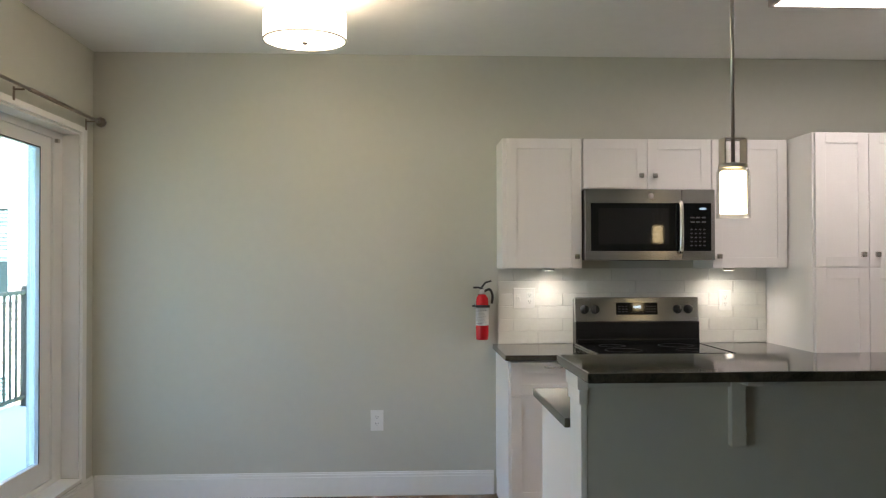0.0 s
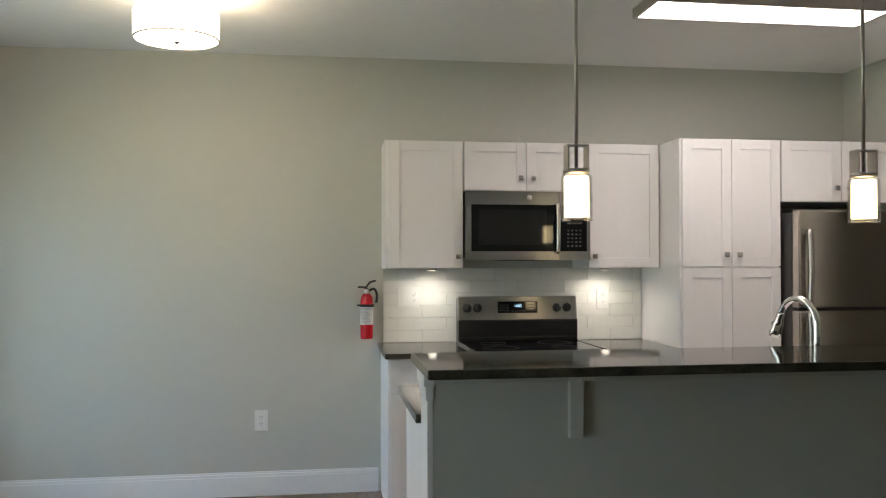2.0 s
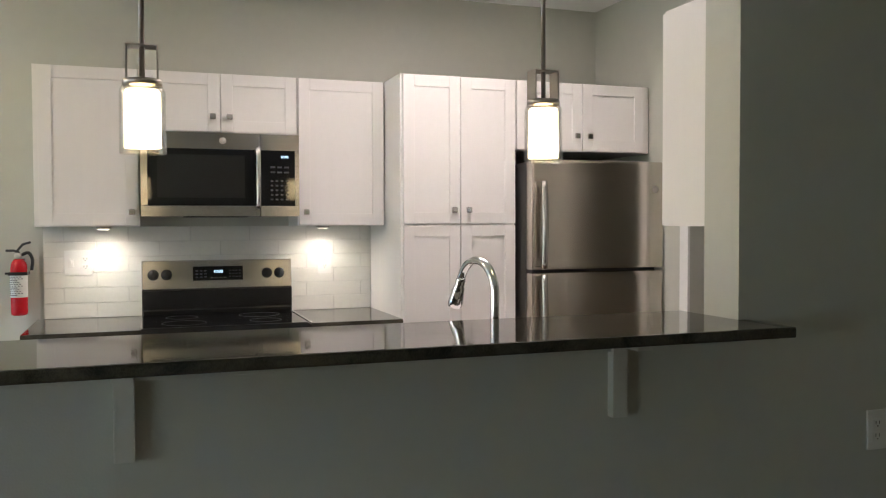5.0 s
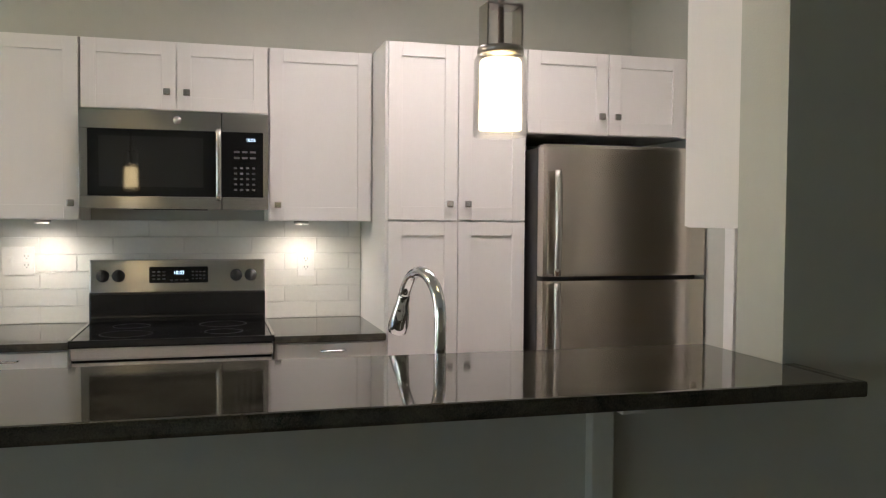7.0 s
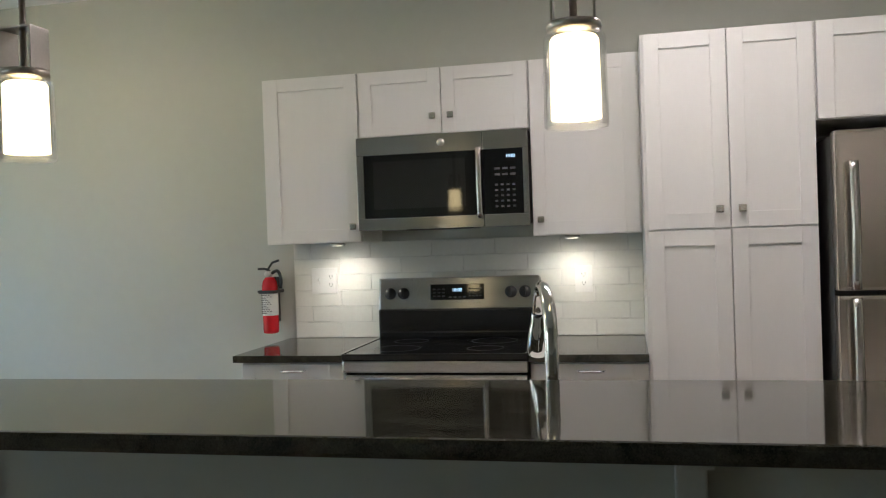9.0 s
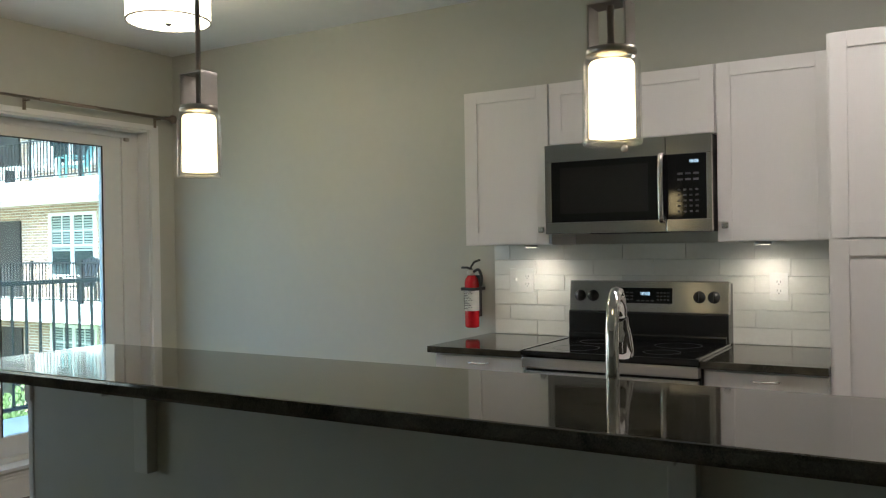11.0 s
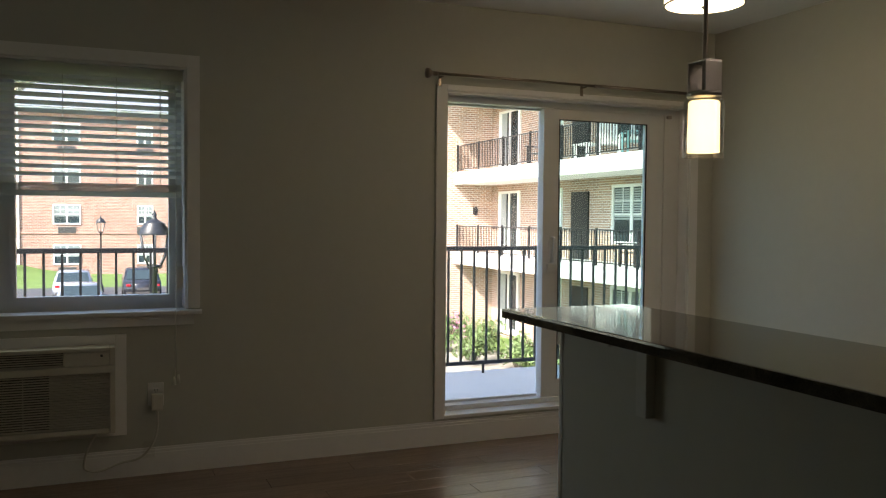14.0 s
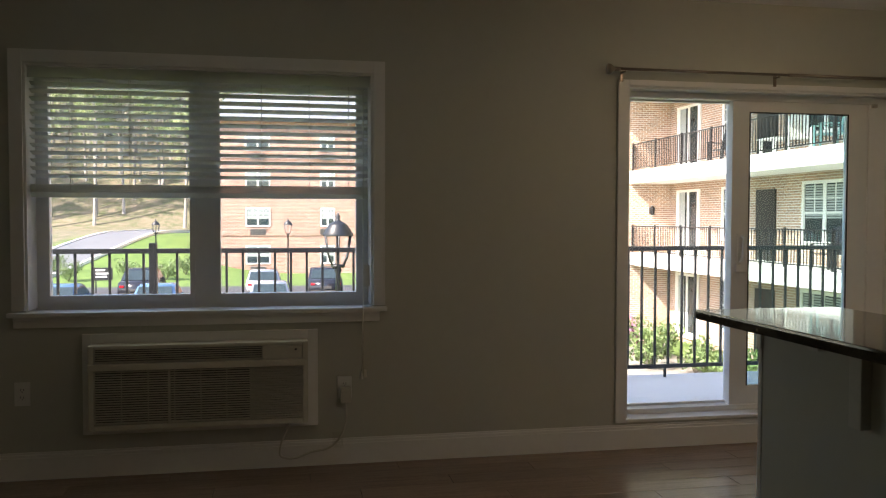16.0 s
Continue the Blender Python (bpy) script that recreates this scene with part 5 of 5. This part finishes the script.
XF = -64.5
far = base("apartment_block", XF, 6, ZG)
adopt(far, box("wall", XF - 14, XF, -4.2, 34, ZG - 0.5, 9.0, M_BRICK_FAR), boxes("brick_band", [(XF, XF + 0.06, -4.2, 34, z, z + 0.2) for z in (0.0, 3.0, 6.0)], M_BRICK_FAR),
      box("downpipe", XF, XF + 0.12, -4.0, -3.88, ZG, 9.0, M_FASCIA), box("eave", XF - 14.3, XF + 0.5, -4.7, 34.5, 8.9, 9.15, M_FASCIA))
bm = bmesh.new()
v = [bm.verts.new(c) for c in ((XF + 0.6, -4.8, 9.15), (XF + 0.6, 34.6, 9.15), (XF - 14.5, 34.6, 9.15), (XF - 14.5, -4.8, 9.15), (XF - 7, -2.8, 12.2), (XF - 7, 32, 12.2))]
for f in ((0, 1, 5, 4), (2, 3, 4, 5), (3, 0, 4), (1, 2, 5), (0, 3, 2, 1)):
    bm.faces.new([v[k] for k in f])
adopt(far, mesh_object("roof", bm, M_ROOF))
for z in (-2.15, 0.8, 3.75, 6.7):
    for y, w in ((-0.75, 1.7), (4.65, 0.95), (9.5, 1.7), (15, 0.95), (20.5, 1.7), (26, 1.7)):
        out_window(far, pose(XF, y, z, 0, 0, 90), w, 1.28, ac=True)
tagged(far, "orange brick apartment block with white windows and grey roof", "building")


# ---- lamp posts, sign ----
def lamp_post(x, y, height, z=None):
    z = ground_height(x, y) if z is None else z
    p = base("street_lamp", x, y, z)
    k = height
    adopt(p, lathe("pole", [(0.0, z), (0.16, z), (0.16, z + 0.25), (0.09, z + 0.5), (0.055, z + 0.6), (0.045, z + k - 1.0), (0.07, z + k - 0.97), (0.05, z + k - 0.9)], (x, y, 0), M_IRON, steps=14),
          lathe("roof", [(0.27, z + k - 0.34), (0.275, z + k - 0.30), (0.235, z + k - 0.25), (0.235, z + k - 0.225), (0.185, z + k - 0.18), (0.185, z + k - 0.155), (0.13, z + k - 0.11), (0.06, z + k - 0.075), (0.03, z + k - 0.03), (0.045, z + k + 0.01), (0.02, z + k + 0.05), (0.0, z + k + 0.1)], (x, y, 0), M_IRON, steps=18),
          lathe("globe", [(0.1, z + k - 0.88), (0.17, z + k - 0.7), (0.2, z + k - 0.31)], (x, y, 0), M_CLEAR, steps=16))
    bm = bmesh.new()
    for i in range(6):
        a = i * math.pi / 3
        tube_into(bm, [(x + 0.09 * math.cos(a), y + 0.09 * math.sin(a), z + k - 0.92), (x + 0.19 * math.cos(a), y + 0.19 * math.sin(a), z + k - 0.72), (x + 0.26 * math.cos(a), y + 0.26 * math.sin(a), z + k - 0.33)], 0.016, 6)
    lathe_into(bm, [(0.0, z + k - 0.9), (0.13, z + k - 0.9), (0.13, z + k - 0.86), (0.0, z + k - 0.84)], (x, y, 0), steps=14)
    adopt(p, mesh_object("cage", bm, M_IRON))
    tagged(p, "black iron street lamp with a caged lantern", "street lamp", "street lamps")


lamp_post(-12.3, 2.11, 4.40)
lamp_post(-48.5, 1.45, 4.3)
lamp_post(-56.0, -7.2, 3.9)
sg = base("property_sign", -48.5, -9.6, ground_height(-48.5, -9.6))
sz = sg.location.z
adopt(sg, box("board", -48.52, -48.46, -9.6, -8.55, sz + 0.75, sz + 1.5, M_BLACKPL, bevel=0.01), boxes("post", [(-48.52, -48.46, y, y + 0.06, sz, sz + 0.75) for y in (-9.5, -8.7)], M_BLACKPL),
      boxes("lettering", [(-48.459, -48.452, -9.47, -9.47 + w, sz + z, sz + z + 0.1) for z, w in ((1.3, 0.5), (1.1, 0.75), (0.92, 0.6))], M_FASCIA))
tagged(sg, "black sign board with three white lines on the lawn", "sign")


# ---- parked cars ----
def car(x, y, turn, paint, label, tall=1.45, long=4.6):
    c = base("parked_car", 0, 0, 0)
    h, w = long / 2, 0.9
    waist = tall * 0.62
    bm = bmesh.new()
    # side outline swept across the car and narrowed towards the roof
    prof = [(-h, 0.35), (-h, 0.72), (-h + 0.12, waist), (-h * 0.62, waist + 0.03), (-h * 0.38, tall - 0.04), (0.1, tall), (h * 0.3, tall - 0.06), (h * 0.58, waist + 0.02), (h - 0.35, waist - 0.12), (h, 0.66), (h, 0.33)]
    left = [bm.verts.new((px, -w + (0.16 if pz > waist + 0.1 else 0.0), pz)) for px, pz in prof]
    right = [bm.verts.new((px, w - (0.16 if pz > waist + 0.1 else 0.0), pz)) for px, pz in prof]
    bm.faces.new(left), bm.faces.new(right[::-1])
    for i in range(len(prof)):
        j = (i + 1) % len(prof)
        bm.faces.new((left[i], right[i], right[j], left[j]))
    bmesh.ops.recalc_face_normals(bm, faces=bm.faces[:])
    bmesh.ops.bevel(bm, geom=bm.edges[:], offset=0.05, segments=2, affect="EDGES")
    mesh_object("body", bm, paint, c, smooth=True)
    bm = bmesh.new()
    for a, b in (((-h * 0.62, waist + 0.05), (-h * 0.40, tall - 0.10)), ((h * 0.56, waist + 0.05), (h * 0.32, tall - 0.11))):
        s = 1 if a[0] > 0 else -1
        v = [bm.verts.new(q) for q in ((a[0] + 0.012 * s, -w + 0.13, a[1]), (a[0] + 0.012 * s, w - 0.13, a[1]), (b[0] + 0.03 * s, w - 0.22, b[1]), (b[0] + 0.03 * s, -w + 0.22, b[1]))]
        v2 = [bm.verts.new(q.co + Vector((0.02 * s, 0, 0.012))) for q in v]
        bm.faces.new(v), bm.faces.new(v2)
        for i in range(4):
            bm.faces.new((v[i], v[(i + 1) % 4], v2[(i + 1) % 4], v2[i]))
    for s in (-1, 1):
        v = [bm.verts.new((px, s * (w - off), pz)) for px, pz, off in ((-h * 0.5, waist + 0.06, 0.02), (h * 0.45, waist + 0.06, 0.02), (h * 0.25, tall - 0.13, 0.12), (-h * 0.34, tall - 0.12, 0.12))]
        v2 = [bm.verts.new(q.co + Vector((0, s * 0.012, 0))) for q in v]
        bm.faces.new(v), bm.faces.new(v2)
        for i in range(4):
            bm.faces.new((v[i], v[(i + 1) % 4], v2[(i + 1) % 4], v2[i]))
    mesh_object("windows", bm, M_OUTGLASS, c)
    for px in (-h * 0.6, h * 0.62):
        for s in (-1, 1):
            bm = bmesh.new()
            lathe_into(bm, [(0.0, -0.1), (0.2, -0.1), (0.33, -0.09), (0.335, 0.09), (0.22, 0.1), (0.0, 0.08)], (px, s * (w - 0.08), 0.335), Euler((radians(-90 * s), 0, 0)).to_matrix(), 20)
            mesh_object("wheel", bm, M_TYRE, c)
    for s in (-1, 1):
        box("rear_light", -h - 0.02, -h + 0.05, s * 0.7 - 0.1, s * 0.7 + 0.1, 0.76, 0.86, M_RED, c, bevel=0.01)
    boxes("bumper_and_plate", [(-h - 0.03, -h + 0.03, -0.3, 0.3, 0.55, 0.68), (-h - 0.02, -h + 0.05, -0.8, 0.8, 0.34, 0.48), (h - 0.05, h + 0.02, -0.8, 0.8, 0.34, 0.5)], M_DARKGREY, c, bevel=0.01)
    c.matrix_basis = pose(x, y, ground_height(x, y) + 0.035, 0, 0, turn)
    tagged(c, label, "car", "parked cars")


P_SILVER = material("silver car paint", (0.42, 0.44, 0.47), 0.25, 0.6, vary=0.03, scale=1)
P_BLUE = material("blue car paint", (0.12, 0.22, 0.36), 0.22, 0.4, vary=0.03, scale=1)
P_DARK = material("dark car paint", (0.025, 0.027, 0.035), 0.2, 0.2, vary=0.05, scale=1)
P_WHITE = material("white car paint", (0.72, 0.72, 0.72), 0.25, vary=0.02, scale=1)
car(-44.5, -13.2, 180, P_SILVER, "silver sedan parked in the lot")
car(-36.5, -8.4, 180, P_BLUE, "blue sedan parked in the lot")
car(-44.8, -6.3, 180, P_DARK, "dark estate car parked in the lot", 1.65, 4.7)
car(-36.2, -4.3, 180, P_BLUE, "blue sedan parked in the lot")
car(-45.0, 0.1, 180, P_SILVER, "silver sedan parked in the lot", 1.5)
car(-36.8, 0.55, 180, P_SILVER, "pale sedan parked in the lot")
car(-44.8, 3.4, 180, P_DARK, "dark sedan parked in the lot", 1.6)
car(-44.8, 6.4, 180, P_WHITE, "white estate car parked in the lot", 1.7, 4.7)


# ---- planting ----
def leaves_into(bm, centre, radius, count, size, rnd, mat=0):
    """Many small bent leaves scattered in an uneven clump."""
    for _ in range(count):
        d = Vector((rnd.gauss(0, 1), rnd.gauss(0, 1), rnd.gauss(0, 0.8)))
        p = Vector(centre) + d.normalized() * radius * rnd.uniform(0.35, 1.0)
        q = Euler((rnd.uniform(0, 6.3), rnd.uniform(0, 6.3), rnd.uniform(0, 6.3))).to_matrix()
        s = size * rnd.uniform(0.6, 1.3)
        a, b, c, e = (bm.verts.new(p + q @ Vector(k) * s) for k in ((-1, 0, 0), (0, -0.5, 0.12), (1, 0, 0), (0, 0.5, 0.12)))
        f = bm.faces.new((a, b, c, e))
        f.material_index = mat


def tree_mesh(seed, height, leafy):
    rnd = random.Random(seed)
    wood, crown = bmesh.new(), bmesh.new()
    trunk = [(0, 0, -0.5)]
    x = y = 0.0
    for i in range(1, 8):
        x, y = x + rnd.uniform(-0.15, 0.15), y + rnd.uniform(-0.15, 0.15)
        trunk.append((x, y, height * i / 7))
    tube_into(wood, trunk, 0.20, 7, taper=0.15)
    for i in range(16):
        k = rnd.uniform(0.35, 0.98)
        j = min(6, int(k * 7))
        p = Vector(trunk[j]).lerp(Vector(trunk[j + 1]), k * 7 - j)
        a, ln = rnd.uniform(0, 6.28), height * rnd.uniform(0.12, 0.26) * (1.25 - k * 0.6)
        tip = p + Vector((math.cos(a) * ln * 0.75, math.sin(a) * ln * 0.75, ln * 0.8))
        mid = p.lerp(tip, 0.5) + Vector((math.cos(a) * ln * 0.12, math.sin(a) * ln * 0.12, -ln * 0.06))
        tube_into(wood, [p, mid, tip], 0.065, 5, taper=0.2)
        for c in range(3):
            b = p.lerp(tip, rnd.uniform(0.4, 0.9))
            t2 = b + Vector((rnd.uniform(-1, 1), rnd.uniform(-1, 1), rnd.uniform(0.2, 1))) * ln * 0.4
            tube_into(wood, [b, t2], 0.025, 4, taper=0.3)
            if rnd.random() < leafy:
                leaves_into(crown, t2, ln * 0.35, 30, 0.2, rnd)
    out = []
    for name, bm, mat in (("trunk", wood, M_BARK), ("crown", crown, M_LEAF)):
        me = bpy.data.meshes.new(name)
        bm.to_mesh(me)
        bm.free()
        me.materials.append(mat)
        out.append(me)
    return out


TREES = [tree_mesh(s, h, lf) for s, h, lf in ((1, 17, 0.75), (2, 21, 0.45), (3, 14, 0.95), (4, 19, 0.8))]
rnd = random.Random(7)
spots = []
for i in range(2500):
    x, y = rnd.uniform(-150, -92), rnd.uniform(-62, 34)
    if all((x - a) ** 2 + (y - b) ** 2 > 6 for a, b in spots) and len(spots) < 230:
        spots.append((x, y))
for i, (x, y) in enumerate(spots):
    k = base("tree", x, y, ground_height(x, y))
    for name, me in zip(("trunk", "crown"), TREES[i % 4]):
        new(name, me).parent = k
    k.rotation_euler, k.scale = (0, 0, rnd.uniform(0, 6.28)), (1, 1, rnd.uniform(0.8, 1.2))
    tagged(k, "slender woodland tree in thin fresh spring leaf", "tree", "woodland trees")


def shrub(x, y, size, seed, mat=M_SHRUB, flowers=False):
    r = random.Random(seed)
    z = ground_height(x, y)
    s = base("shrub", x, y, z)
    wood, crown = bmesh.new(), bmesh.new()
    for i in range(9):
        a, ln = r.uniform(0, 6.28), size * r.uniform(0.6, 1.0)
        tip = Vector((x + math.cos(a) * ln * 0.5, y + math.sin(a) * ln * 0.5, z + ln * r.uniform(0.7, 1.25)))
        tube_into(wood, [(x, y, z - 0.05), Vector((x, y, z)).lerp(tip, 0.5), tip], 0.02, 5, taper=0.4)
        for c in range(4):
            leaves_into(crown, Vector((x, y, z)).lerp(tip, r.uniform(0.4, 1.0)) + Vector((r.uniform(-0.2, 0.2), r.uniform(-0.2, 0.2), 0)) * size, size * 0.26, 24, 0.07, r, 1 if flowers and r.random() < 0.4 else 0)
    adopt(s, mesh_object("stems", wood, M_BARK), mesh_object("leaves", crown, [mat, M_FLOWER]))
    tagged(s, "leafy green garden shrub" + (" with pink blossom" if flowers else "") + " in the bed below", "shrub", "garden shrubs")


for i in range(16):
    shrub(-25 + i * 1.25 + rnd.uniform(-0.4, 0.4), 12.0 + rnd.uniform(-0.9, 0.9), rnd.uniform(0.7, 1.25), 100 + i, flowers=i % 8 == 1)
for i, (x, y) in enumerate(((-55, -12.5), (-56, -9), (-55.5, -6.5), (-58, -5.5), (-62, -4.9), (-58, -14))):
    shrub(x, y, 1.3, 200 + i)
setting(box("ground_bed", -26, -5, 9.9, 13.4, ZG - 0.1, ZG + 0.03, M_BARK, bevel=0.02), "brown mulch bed along the brick wing")


# ---- pieces of the setting: planks and tiles ----
floor = setting(box("floor", XW - 0.3, X_END + 0.2, Y_END - 0.2, YB + 0.2, -0.2, -0.012, M_WOOD), "brown wood plank flooring")
PW, PL = 0.152, 1.22


def plank_mesh(w, ln):
    bm = bmesh.new()
    box_into(bm, 0.0006, w - 0.0006, 0.0006, ln - 0.0006, -0.0115, 0, 0)
    bmesh.ops.bevel(bm, geom=[e for e in bm.edges if all(v.co.z > -0.001 for v in e.verts)], offset=0.0014, segments=1, affect="EDGES")
    me = bpy.data.meshes.new("plank")
    bm.to_mesh(me)
    bm.free()
    me.materials.append(M_WOOD)
    return me


PLANK = plank_mesh(PW, PL)
rest = bmesh.new()
col = 0
x = XW
while x < X_END:
    y = Y_END - ((col * 7) % 5) * PL / 5
    while y < YB:
        if x < 0.75 and y > -1.0:
            p = new("plank", PLANK)
            p.location, p.parent = (x, y, 0), floor
        else:
            box_into(rest, x + 0.0006, x + PW - 0.0006, y + 0.0006, y + PL - 0.0006, -0.0115, 0)
        y += PL
    x += PW
    col += 1
tagged(mesh_object("planks", rest, M_WOOD, floor), kind="stuff")

splash = setting(box("trim_backsplash", 0.643, 2.322, YB - 0.006, YB, 0.914, ZU, M_GROUT), "white subway tile backsplash with pale grout")
TW, TH = 0.3048, (ZU - 0.914) / 6
TILES = {}
for r in range(6):
    x = 0.643 - (TW / 2 if r % 2 else 0.0) - 0.06
    while x < 2.322:
        a, b = max(x, 0.643), min(x + TW, 2.322)
        if b - a > 0.01:
            key = round(b - a, 3)
            if key not in TILES:
                bm = bmesh.new()
                box_into(bm, 0.0018, b - a - 0.0018, -0.006, 0, 0.0018, TH - 0.0018, 0.002)
                me = bpy.data.meshes.new("tile")
                bm.to_mesh(me)
                bm.free()
                me.materials.append(M_TILE)
                TILES[key] = me
            t = new("tile", TILES[key])
            t.location, t.parent = (a, YB - 0.006, 0.914 + r * TH), splash
        x += TW
